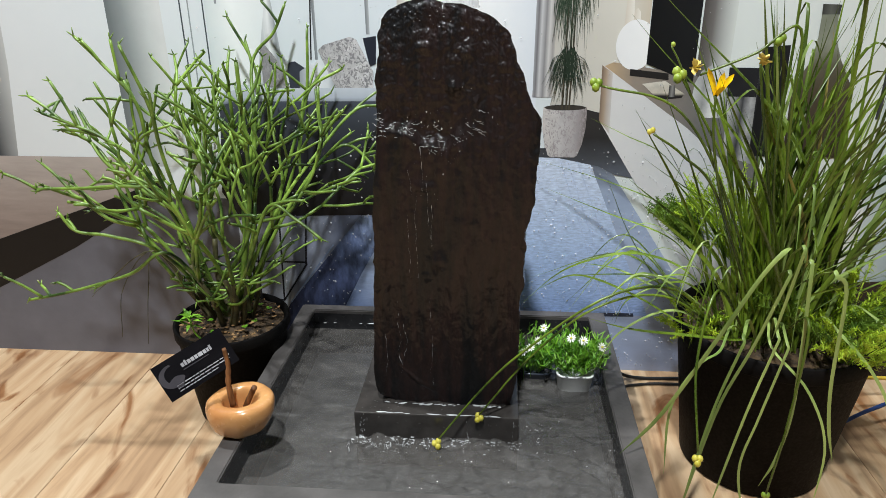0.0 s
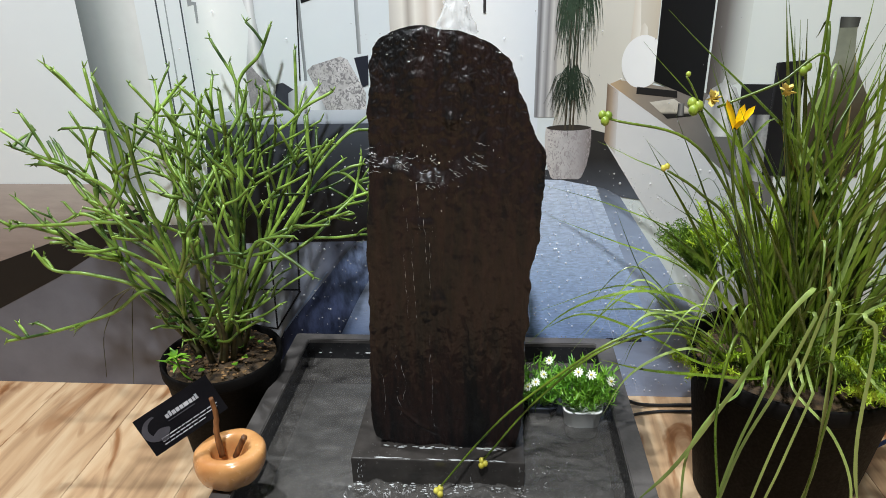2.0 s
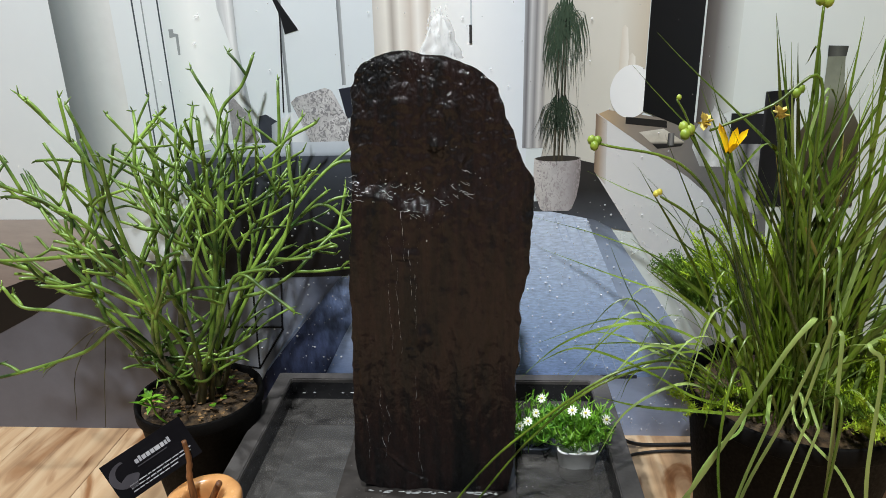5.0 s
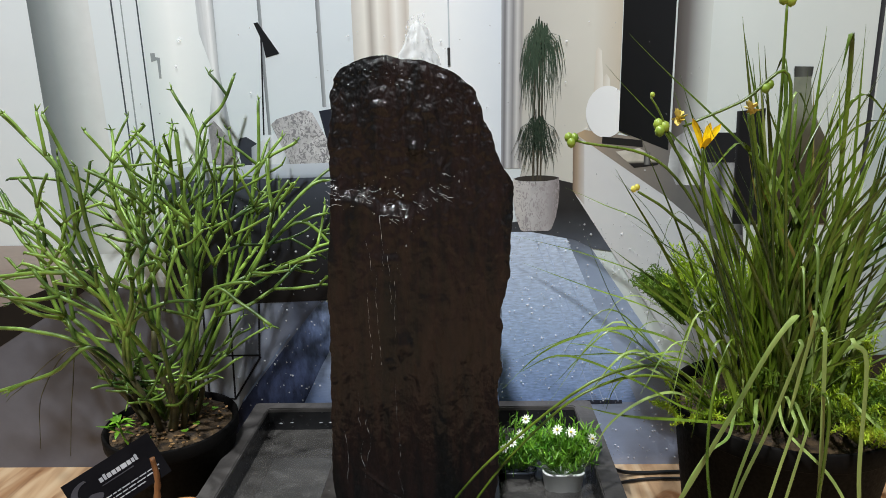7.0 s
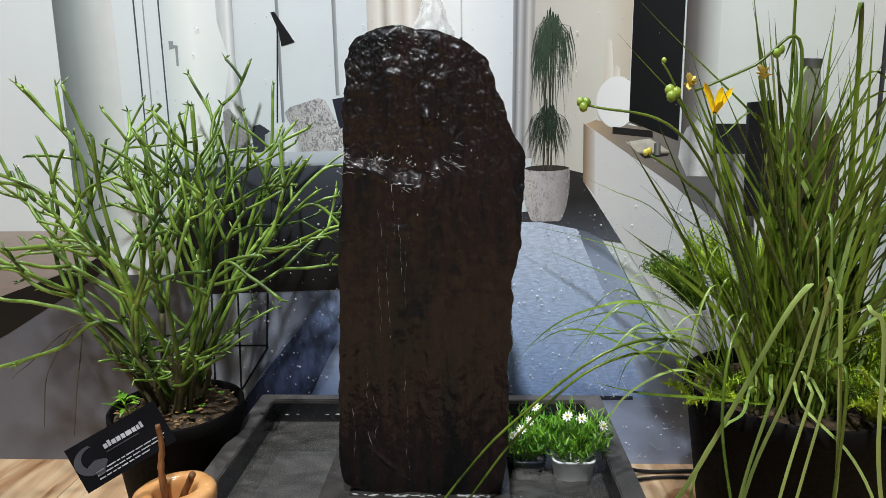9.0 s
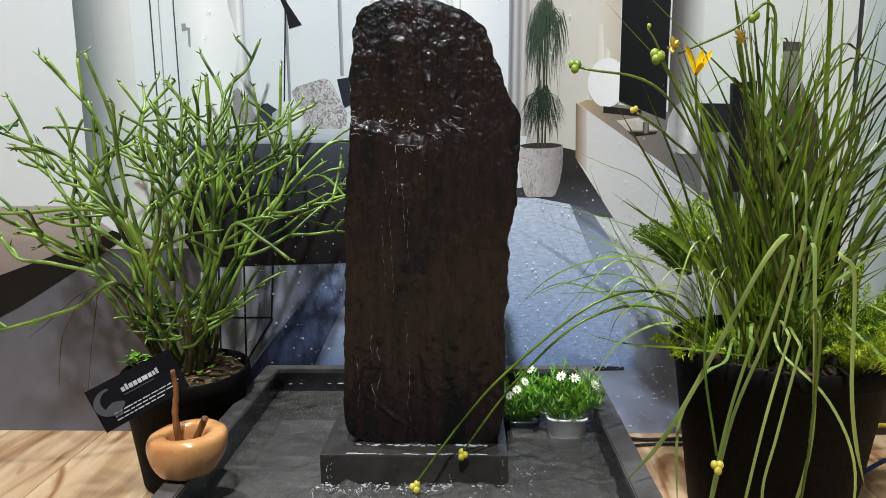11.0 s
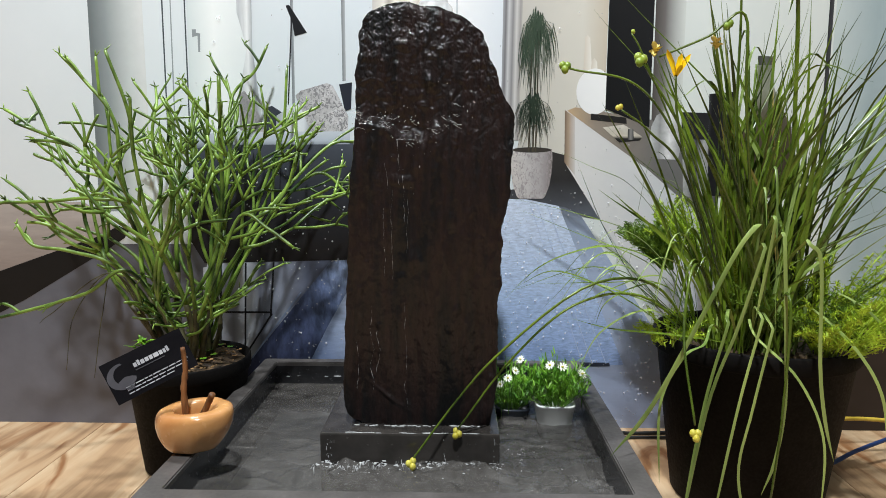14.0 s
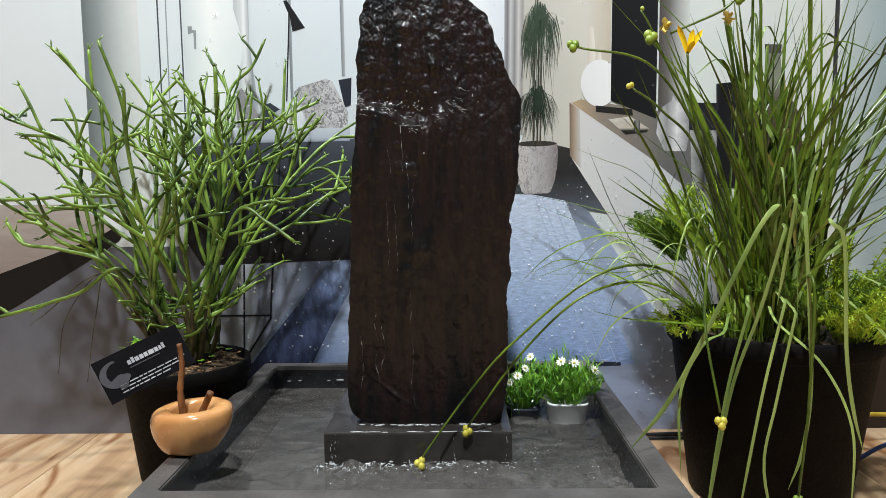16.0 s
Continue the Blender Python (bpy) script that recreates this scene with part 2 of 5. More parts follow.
def thin_water(name):
    """The pool's surface: clear to look through, with a mirror gloss that grows at low angles."""
    m, nodes, links, bsdf = tree(name)
    nodes.remove(bsdf)
    out = nodes["Material Output"]
    n = noise_node(nodes, links, 70, detail=3)
    b = nodes.new("ShaderNodeBump")
    b.inputs["Strength"].default_value, b.inputs["Distance"].default_value = 0.4, 0.004
    links.new(n.outputs["Fac"], b.inputs["Height"])
    fr = nodes.new("ShaderNodeFresnel")
    fr.inputs["IOR"].default_value = 1.38
    clear = nodes.new("ShaderNodeBsdfTransparent")
    clear.inputs[0].default_value = (0.93, 0.95, 0.95, 1)
    gloss = nodes.new("ShaderNodeBsdfGlossy")
    gloss.inputs["Roughness"].default_value = 0.03
    mix = nodes.new("ShaderNodeMixShader")
    # murky body of the moving water; paler swirls in its colour paint reflections
    swirl = noise_node(nodes, links, 13, detail=5, rough=0.6, stretch=(1, 1.7, 1))
    swirl.inputs["Distortion"].default_value = 2.2
    tone = ramp(nodes, [(0.38, srgb(88, 85, 82)), (0.56, srgb(95, 92, 89)), (0.72, srgb(116, 113, 110))])
    links.new(swirl.outputs["Fac"], tone.inputs[0])
    murk = nodes.new("ShaderNodeBsdfDiffuse")
    links.new(tone.outputs[0], murk.inputs["Color"])
    body = nodes.new("ShaderNodeMixShader")
    body.inputs[0].default_value = 0.63
    links.new(clear.outputs[0], body.inputs[1])
    links.new(murk.outputs[0], body.inputs[2])
    links.new(b.outputs[0], fr.inputs["Normal"])
    links.new(b.outputs[0], gloss.inputs["Normal"])
    links.new(fr.outputs[0], mix.inputs[0])
    links.new(body.outputs[0], mix.inputs[1])
    links.new(gloss.outputs[0], mix.inputs[2])
    links.new(mix.outputs[0], out.inputs["Surface"])
    return m


def white_water(name, share=0.5):
    """Broken, aerated water: part clear, part white that stands in for glints, very glossy."""
    m, nodes, links, bsdf = tree(name)
    bsdf.inputs["Base Color"].default_value = (0.92, 0.94, 0.95, 1)
    bsdf.inputs["Roughness"].default_value = 0.07
    bsdf.inputs["Specular IOR Level"].default_value = 1.0
    clear = nodes.new("ShaderNodeBsdfTransparent")
    mix = nodes.new("ShaderNodeMixShader")
    mix.inputs[0].default_value = share
    links.new(clear.outputs[0], mix.inputs[1])
    links.new(bsdf.outputs[0], mix.inputs[2])
    links.new(mix.outputs[0], nodes["Material Output"].inputs["Surface"])
    return m


MAT_FLOOR = wood_floor()
MAT_WALL = surface("matt_grey_paint", srgb(112, 114, 114), srgb(124, 126, 126), (0.6, 0.8), 6, bump=0.05)
MAT_STONE = wet_stone()
MAT_BASIN = surface("honed_charcoal_stone", srgb(64, 61, 59), srgb(88, 84, 82), (0.35, 0.6), 18, bump=0.08, bump_scale=220, depth=0.0006)
MAT_SLATE_BAND = surface("brown_streaked_slate", srgb(24, 18, 17), srgb(70, 45, 34), (0.25, 0.45), 14, stretch=(3.4, 3, 0.4), bump=0.15, bump_scale=60, depth=0.001, lo=0.38, hi=0.72)
MAT_POOL_FLOOR = surface("grey_stone_pool_floor", srgb(90, 90, 92), srgb(112, 112, 114), (0.4, 0.6), 10, bump=0.05, bump_scale=120, depth=0.0006)
MAT_DARK_GLASS = surface("dark_blue_grey_pot", srgb(34, 38, 46), srgb(58, 64, 74), (0.1, 0.25), 20, bump=0.05)
MAT_WET_WALL = surface("wet_dark_basin_wall", srgb(26, 26, 28), srgb(46, 46, 48), (0.12, 0.3), 16, bump=0.1, bump_scale=120, depth=0.0008)
MAT_PLINTH = surface("wet_charcoal_plinth", srgb(46, 43, 41), srgb(68, 64, 61), (0.1, 0.3), 20, bump=0.1, bump_scale=140, depth=0.0008)
MAT_PLASTIC = surface("black_nursery_plastic", srgb(9, 8, 8), srgb(19, 17, 16), (0.65, 0.85), 25, spec=0.10, bump=0.08, bump_scale=300, depth=0.0005)
MAT_SOIL = surface("damp_potting_soil", srgb(34, 26, 18), srgb(92, 72, 48), (0.8, 1.0), 90, bump=1.0, bump_scale=160, depth=0.004)
MAT_TWIG = surface("green_succulent_stem", srgb(38, 64, 20), srgb(134, 166, 68), (0.3, 0.45), 26, bump=0.1, bump_scale=500, depth=0.0003, vary=0.14)
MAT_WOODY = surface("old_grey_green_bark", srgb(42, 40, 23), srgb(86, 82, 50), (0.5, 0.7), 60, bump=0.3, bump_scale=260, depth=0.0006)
MAT_CHIP = surface("brown_bark_chip", srgb(92, 66, 38), srgb(150, 116, 74), (0.7, 0.9), 60, bump=0.3, vary=0.2)
MAT_BLADE = surface("green_strap_leaf", srgb(40, 58, 15), srgb(110, 134, 40), (0.2, 0.38), 18, stretch=(1, 1, 0.15), bump=0.15, bump_scale=300, depth=0.0004, vary=0.28)
MAT_BLADE_PALE = surface("pale_bent_leaf", srgb(96, 120, 56), srgb(164, 184, 104), (0.3, 0.45), 18, stretch=(1, 1, 0.15), bump=0.15, bump_scale=300, depth=0.0004, vary=0.2)
MAT_BLADE_DRY = surface("yellowing_strap_leaf", srgb(122, 110, 48), srgb(146, 132, 66), (0.4, 0.6), 18, bump=0.1, vary=0.1)
MAT_FERN = surface("lime_feathery_fern", srgb(122, 156, 26), srgb(186, 210, 56), (0.45, 0.65), 60, bump=0)
MAT_FERN_DEEP = surface("deep_green_feathery_fern", srgb(58, 92, 22), srgb(120, 150, 44), (0.45, 0.65), 60, bump=0)
MAT_BUD = surface("pale_green_bud", srgb(104, 132, 36), srgb(160, 176, 66), (0.35, 0.5), 60, bump=0.1)
MAT_BUD_RIPE = surface("ripe_yellow_bud", srgb(176, 164, 44), srgb(214, 204, 92), (0.35, 0.5), 60, bump=0.1)
MAT_PETAL = surface("yellow_petal", srgb(244, 190, 4), srgb(255, 222, 12), (0.4, 0.6), 60, bump=0.1)
MAT_WITHER = surface("withered_yellow_petal", srgb(196, 170, 70), srgb(226, 208, 120), (0.6, 0.8), 90, bump=0.4)
MAT_DAISY = surface("white_petal", srgb(226, 228, 214), srgb(244, 244, 236), (0.5, 0.7), 80, bump=0.05)
MAT_DAISY_EYE = surface("yellow_green_flower_eye", srgb(196, 190, 60), srgb(220, 210, 90), (0.6, 0.8), 200, bump=0.2)
MAT_HERB = surface("bright_green_plastic_leaf", srgb(60, 120, 22), srgb(128, 178, 50), (0.35, 0.55), 40, bump=0.05)
MAT_WHITE_POT = surface("white_glazed_plastic", srgb(232, 233, 232), srgb(246, 246, 243), (0.25, 0.45), 30, bump=0.1)
MAT_TAN = surface("polished_tan_stone", srgb(176, 116, 66), srgb(216, 164, 106), (0.14, 0.3), 14, bump=0.05, bump_scale=120, depth=0.0005, coat=0.4)
MAT_STICK = surface("dark_brown_stick", srgb(84, 50, 24), srgb(150, 100, 58), (0.5, 0.7), 120, stretch=(1, 1, 0.2), bump=0.5, bump_scale=250, depth=0.0008)
MAT_CARD = surface("matt_black_card", srgb(13, 12, 15), srgb(22, 21, 24), (0.7, 0.85), 20, bump=0.0, spec=0.05)
MAT_CARD_INK = surface("silver_grey_print", srgb(150, 150, 156), srgb(180, 180, 184), (0.4, 0.5), 40, bump=0.0)
MAT_CARD_GREY = surface("mid_grey_print", srgb(52, 50, 56), srgb(66, 64, 70), (0.4, 0.5), 40, bump=0.0)
MAT_CABLE = surface("black_rubber_cable", srgb(18, 18, 20), srgb(30, 30, 32), (0.4, 0.6), 50, bump=0.0)
MAT_CABLE_BLUE = surface("blue_cable", srgb(30, 60, 120), srgb(44, 78, 140), (0.4, 0.6), 50, bump=0.0)
MAT_CABLE_YELLOW = surface("yellow_cable", srgb(190, 160, 50), srgb(214, 184, 70), (0.4, 0.6), 50, bump=0.0)
MAT_POOL = thin_water("pool_water")
MAT_SPARK = white_water("sparkling_water", 0.36)
MAT_SPLASH = white_water("splashing_water", 0.45)
MAT_BEAD = white_water("part_white_bead", 0.38)


# ---- large structure ----
def room():
    # unseen shell added round the scene; its mid grey keeps bounced light low
    tagged(part("wall_behind", box(-2.4, 2.4, 1.03, 1.13, FLOOR, 2.6), MAT_WALL), "unseen grey wall added behind the printed banner", "wall", kind="structure")
    tagged(part("wall_left", box(-2.5, -2.4, -2.6, 1.13, FLOOR, 2.6), MAT_WALL), "unseen grey wall added to close the room", "wall", kind="structure")
    tagged(part("wall_right", box(2.4, 2.5, -2.6, 1.13, FLOOR, 2.6), MAT_WALL), "unseen grey wall added to close the room", "wall", kind="structure")
    tagged(part("wall_front", box(-2.5, 2.5, -2.7, -2.6, FLOOR, 2.6), MAT_WALL), "unseen grey wall added to close the room", "wall", kind="structure")
    tagged(part("ceiling", box(-2.5, 2.5, -2.7, 1.13, 2.6, 2.7), MAT_WALL), "unseen grey ceiling added to close the room", "ceiling", kind="structure")


def wooden_floor():
    floor = part("floor", box(-2.5, 2.5, -2.7, 1.13, FLOOR - 0.06, FLOOR - 0.0025), MAT_CABLE)
    tagged(floor, "pale wood plank floor with brown knots and streaks", "floor", kind="structure")
    width, joint = 0.152, 0.0003
    made = {}
    row = random.Random(4)
    for i in range(-16, 17):
        x = 0.036 + i * width
        y = -2.69
        while y < 1.02:
            y1 = min(y + 3.9, 1.02)
            y0 = max(y, -2.69)
            if y1 - y0 > 0.02:
                key = round(y1 - y0, 3)
                if key not in made:
                    bm = box(-width / 2 + joint, width / 2 - joint, 0, y1 - y0 - joint, -0.012, 0, 0.0005, 1)
                    me = bpy.data.meshes.new("plank")
                    bm.to_mesh(me)
                    bm.free()
                    me.materials.append(MAT_FLOOR)
                    made[key] = me
                ob = new("plank", made[key])
                ob.location = (x, y0, FLOOR)
                ob.parent = floor
            y += 3.9
    return floor


# ---- the printed banner: a flat picture of a living room on vinyl, standing behind the fountain ----
def printed(name, outline, material, layer, banner):
    """One printed area: a flat outline in (x, z), laid in thin layers one over another."""
    y = PRINT_Y - 0.00003 * layer
    bm = bmesh.new()
    f = bm.faces.new([bm.verts.new((x, y, z)) for x, z in outline])
    if f.normal.y > 0:
        f.normal_flip()
    f.normal_update()
    if f.normal.y > 0:
        bmesh.ops.reverse_faces(bm, faces=[f])
    bmesh.ops.triangulate(bm, faces=bm.faces[:])
    return part(name, bm, material, banner)


def banner_picture():
    banner = thing("printed_banner", "vinyl banner printed with a living room photo, beaded with water", "banner", (0, PRINT_Y, FLOOR))
    banner.location = (0, 0, 0)
    sheet = ink("printed_pale_wall", [(0, srgb(216, 221, 224)), (0.3, srgb(224, 231, 235)), (0.55, srgb(222, 230, 236)), (0.85, srgb(224, 229, 226)), (1, srgb(214, 218, 214))], lo=-0.9, hi=0.65, grain=0.03, scale=5)
    part("vinyl_sheet", box(-1.25, 0.95, PRINT_Y, PRINT_Y + 0.012, FLOOR, 1.25), sheet, banner, "white coated vinyl sheet on a board")
    line_dark = ink("printed_dark_line", [srgb(70, 78, 84)])
    line_pale = ink("printed_pale_line", [srgb(150, 158, 162)])
    floral = ink("printed_floral_cloth", [(0, srgb(150, 148, 150)), (1, srgb(208, 206, 208))], lo=-0.26, hi=-0.10, grain=0.35, scale=75, motif=(srgb(138, 136, 140), 190, (1, 1, 0.8), 0.52))

    printed("dark_left_edge", [(-0.644, 0.537), (-0.649, 0.474), (-0.670, 0.332), (-0.702, 0.331)], ink("printed_shadow_edge", [(0, srgb(52, 56, 62)), (1, srgb(196, 200, 200))], lo=-0.70, hi=-0.645), 1, banner)
    printed("wall_corner", [(-0.478, 1.200), (-0.402, 1.200), (-0.400, 0.325), (-0.483, 0.325)], ink("printed_wall_corner", [(0, srgb(112, 120, 122)), (0.3, srgb(146, 154, 156)), (0.75, srgb(202, 208, 208)), (1, srgb(219, 222, 222))], lo=-0.479, hi=-0.405), 2, banner)
    printed("door_line", [(-0.371, 1.200), (-0.368, 1.200), (-0.371, 0.440), (-0.373, 0.440)], line_dark, 3, banner)
    printed("door_line", [(-0.354, 1.200), (-0.353, 1.200), (-0.360, 0.440), (-0.362, 0.440)], line_pale, 4, banner)
    printed("door_line", [(-0.337, 1.200), (-0.335, 1.200), (-0.338, 0.440), (-0.340, 0.440)], line_dark, 6.5, banner)
    printed("glass_door", [(-0.333, 1.200), (-0.252, 1.200), (-0.246, 0.551), (-0.267, 0.448), (-0.339, 0.450), (-0.336, 0.499)], ink("printed_glass_door", [(0, srgb(214, 224, 226)), (0.45, srgb(246, 250, 250)), (1, srgb(232, 238, 240))], lo=-0.339, hi=-0.246, grain=0.03, scale=14), 6, banner)
    printed("panel_joint", [(-0.182, 1.200), (-0.176, 1.200), (-0.180, 0.484), (-0.184, 0.484)], ink("printed_panel_joint", [(0, srgb(104, 110, 116)), (0.5, srgb(150, 156, 160)), (1, srgb(190, 195, 198))], lo=-0.186, hi=-0.175), 7, banner)
    printed("panel_joint", [(-0.110, 1.200), (-0.103, 1.200), (-0.104, 0.518), (-0.109, 0.518)], ink("printed_panel_joint_b", [(0, srgb(110, 116, 120)), (1, srgb(186, 190, 194))], lo=-0.110, hi=-0.103), 8, banner)
    printed("bright_window", [(0.015, 1.200), (0.132, 1.200), (0.129, 0.410), (0.007, 0.412)], ink("printed_bright_window", [(0, srgb(250, 250, 248)), (0.45, srgb(248, 250, 252)), (1, srgb(226, 232, 240))], lo=0.01, hi=0.13, grain=0.01), 9, banner)
    printed("beige_wall", [(0.162, 1.200), (0.281, 1.200), (0.276, 0.473), (0.230, 0.396), (0.144, 0.387), (0.151, 0.432)], ink("printed_beige_wall", [(0, srgb(200, 196, 188)), (0.7, srgb(216, 212, 202)), (1, srgb(202, 190, 172))], lo=0.15, hi=0.28, grain=0.03, scale=8), 10, banner)
    printed("blue_grey_panel", [(0.607, 1.200), (0.824, 1.200), (0.891, 0.091), (0.617, 0.090), (0.599, 0.379)], ink("printed_side_panel", [(0, srgb(196, 206, 206)), (0.3, srgb(160, 176, 180)), (1, srgb(176, 190, 194))], lo=0.60, hi=0.80, grain=0.08, scale=8), 11, banner)
    printed("door_handle", [(-0.329, 0.592), (-0.323, 0.592), (-0.323, 0.587), (-0.317, 0.586), (-0.318, 0.560), (-0.321, 0.560), (-0.321, 0.583), (-0.329, 0.581)], ink("printed_handle", [srgb(150, 157, 160)]), 12, banner)
    printed("cream_curtain", [(-0.058, 1.200), (0.015, 1.200), (0.007, 0.411), (-0.066, 0.411)], ink("printed_cream_curtain", [(0, srgb(206, 202, 196)), (0.2, srgb(238, 234, 226)), (0.3, srgb(180, 172, 164)), (0.42, srgb(244, 240, 232)), (0.6, srgb(214, 204, 194)), (0.72, srgb(250, 246, 240)), (0.88, srgb(206, 196, 186)), (1, srgb(250, 248, 244))], lo=-0.063, hi=0.014, grain=0.03), 13, banner)
    printed("window_seam", [(0.058, 1.200), (0.060, 1.200), (0.060, 0.581), (0.058, 0.581)], ink("printed_window_seam", [srgb(196, 202, 208)]), 14, banner)
    printed("grey_curtain", [(0.130, 1.200), (0.162, 1.200), (0.151, 0.432), (0.124, 0.432)], ink("printed_grey_curtain", [(0, srgb(170, 172, 176)), (0.15, srgb(120, 118, 122)), (0.3, srgb(200, 200, 202)), (0.5, srgb(140, 138, 140)), (0.68, srgb(206, 204, 202)), (0.85, srgb(160, 156, 154)), (1, srgb(196, 192, 186))], lo=0.117, hi=0.147, slant=-0.0137, grain=0.04), 15, banner)
    printed("lamp_shade", [(-0.190, 0.625), (-0.185, 0.626), (-0.160, 0.587), (-0.178, 0.582), (-0.181, 0.602)], ink("printed_lamp_shade", [srgb(20, 22, 26)]), 16, banner)
    printed("grey_floor", [(-1.240, 0.275), (-0.330, 0.275), (-0.250, 0.160), (-0.260, -0.011), (-1.240, -0.011)], ink("printed_grey_floor_left", [(0, srgb(110, 110, 118)), (0.5, srgb(104, 105, 114)), (1, srgb(98, 99, 108))], axis="z", lo=0.0, hi=0.25, grain=0.2, scale=9), 17, banner)
    printed("television_shadow", [(0.344, 1.200), (0.388, 1.200), (0.388, 0.477), (0.345, 0.457)], ink("printed_television_shadow", [(0, srgb(74, 68, 66)), (0.35, srgb(112, 108, 106)), (0.7, srgb(180, 182, 180)), (1, srgb(214, 218, 214))], lo=0.343, hi=0.388, grain=0.03), 18, banner)
    printed("white_vase", [(0.245, 0.579), (0.248, 0.583), (0.252, 0.579), (0.257, 0.520), (0.243, 0.520)], ink("printed_vase", [(0, srgb(214, 204, 190)), (1, srgb(240, 236, 228))], lo=0.243, hi=0.256), 19, banner)
    printed("dark_pole", [(0.590, 1.200), (0.597, 1.200), (0.598, 0.403), (0.592, 0.403)], ink("printed_pole", [(0, srgb(30, 30, 34)), (1, srgb(70, 70, 74))], lo=0.589, hi=0.598), 20, banner)
    printed("tied_curtain", [(-0.267, 1.200), (-0.230, 1.200), (-0.241, 0.568), (-0.229, 0.455), (-0.273, 0.448), (-0.249, 0.565), (-0.262, 0.615)], ink("printed_tied_curtain", [(0, srgb(222, 226, 228)), (0.35, srgb(196, 200, 204)), (0.6, srgb(236, 238, 240)), (0.8, srgb(150, 156, 162)), (1, srgb(206, 210, 212))], lo=-0.275, hi=-0.229, grain=0.12, scale=60, stretch=(4, 1, 0.3)), 21, banner)
    printed("lamp_pole", [(-0.183, 0.606), (-0.181, 0.605), (-0.189, 0.484), (-0.191, 0.484)], ink("printed_lamp_pole", [srgb(28, 30, 34)]), 22, banner)
    printed("floral_cushion", [(-0.263, 0.499), (-0.255, 0.504), (-0.240, 0.485), (-0.223, 0.443), (-0.263, 0.447)], floral, 23, banner)
    printed("dark_table_top", [(-0.748, 0.340), (-0.506, 0.339), (-0.466, 0.311), (-0.455, 0.303), (-0.481, 0.289), (-0.599, 0.248), (-0.781, 0.184)], ink("printed_table_top", [(0, srgb(124, 108, 102)), (0.6, srgb(152, 140, 134)), (1, srgb(174, 165, 160))], axis="z", lo=0.15, hi=0.33, grain=0.16, scale=18, stretch=(0.6, 1, 4)), 24, banner)
    printed("side_table_shade", [(-0.322, 0.246), (-0.129, 0.252), (-0.258, 0.096), (-0.287, 0.044), (-0.327, 0.044)], ink("printed_side_table", [(0, srgb(196, 200, 208)), (0.2, srgb(126, 130, 142)), (0.3, srgb(196, 201, 210)), (0.42, srgb(100, 104, 116)), (0.6, srgb(140, 146, 162)), (0.8, srgb(88, 94, 112)), (1, srgb(98, 106, 128))], lo=-0.323, hi=-0.13, grain=0.15, scale=16), 25, banner)
    printed("shaded_rug", [(-0.133, 0.249), (-0.092, 0.254), (-0.097, 0.043), (-0.287, 0.044), (-0.258, 0.096)], ink("printed_rug_shade", [(0, srgb(42, 47, 68)), (0.5, srgb(62, 71, 100)), (0.8, srgb(96, 111, 146)), (1, srgb(138, 154, 188))], lo=-0.19, hi=0.03, slant=0.62, grain=0.8, scale=36, stretch=(2.2, 1, 0.9)), 26, banner)
    printed("grey_floor", [(0.112, 0.314), (0.229, 0.346), (0.402, 0.088), (0.447, -0.011), (0.114, -0.011)], ink("printed_grey_floor_right", [(0, srgb(164, 176, 204)), (0.6, srgb(170, 184, 212)), (0.86, srgb(158, 172, 198)), (0.95, srgb(120, 128, 144)), (1, srgb(92, 97, 108))], axis="z", lo=0.0, hi=0.34, grain=0.12, scale=16, stretch=(0.5, 1, 3)), 27, banner)
    printed("white_vase", [(0.255, 0.546), (0.259, 0.550), (0.263, 0.545), (0.265, 0.519), (0.254, 0.520)], ink("printed_vase_b", [(0, srgb(214, 204, 190)), (1, srgb(240, 236, 228))], lo=0.254, hi=0.265), 28, banner)
    printed("dark_cushion", [(-0.226, 0.468), (-0.223, 0.480), (-0.214, 0.482), (-0.196, 0.470), (-0.190, 0.442), (-0.224, 0.443)], ink("printed_dark_cushion", [srgb(58, 62, 72)], grain=0.2, scale=60), 29, banner)
    printed("navy_headrest", [(-0.114, 0.513), (-0.095, 0.516), (-0.097, 0.478), (-0.106, 0.474)], ink("printed_navy_headrest", [srgb(38, 42, 54)]), 30, banner)
    printed("black_table_edge", [(-0.781, 0.184), (-0.599, 0.248), (-0.481, 0.289), (-0.455, 0.303), (-0.439, 0.296), (-0.447, 0.284), (-0.472, 0.268), (-0.609, 0.187), (-0.800, 0.091)], ink("printed_table_edge", [srgb(20, 19, 20)], grain=0.2), 31, banner)
    printed("blue_rug", [(-0.092, 0.230), (-0.137, 0.151), (-0.192, 0.043), (-0.097, 0.043)], ink("printed_rug_left", [(0, srgb(118, 134, 168)), (1, srgb(194, 207, 232))], lo=-0.09, hi=0.03, slant=0.55, grain=0.22, scale=40, stretch=(1, 1, 3)), 32, banner)
    printed("blue_rug", [(0.090, 0.356), (0.133, 0.357), (0.206, 0.350), (0.318, 0.090), (0.087, 0.091)], ink("printed_rug_right", [(0, srgb(146, 170, 216)), (0.5, srgb(180, 200, 234)), (1, srgb(206, 218, 240))], axis="z", lo=0.09, hi=0.33, grain=0.36, scale=95, stretch=(1, 1, 4)), 33, banner)
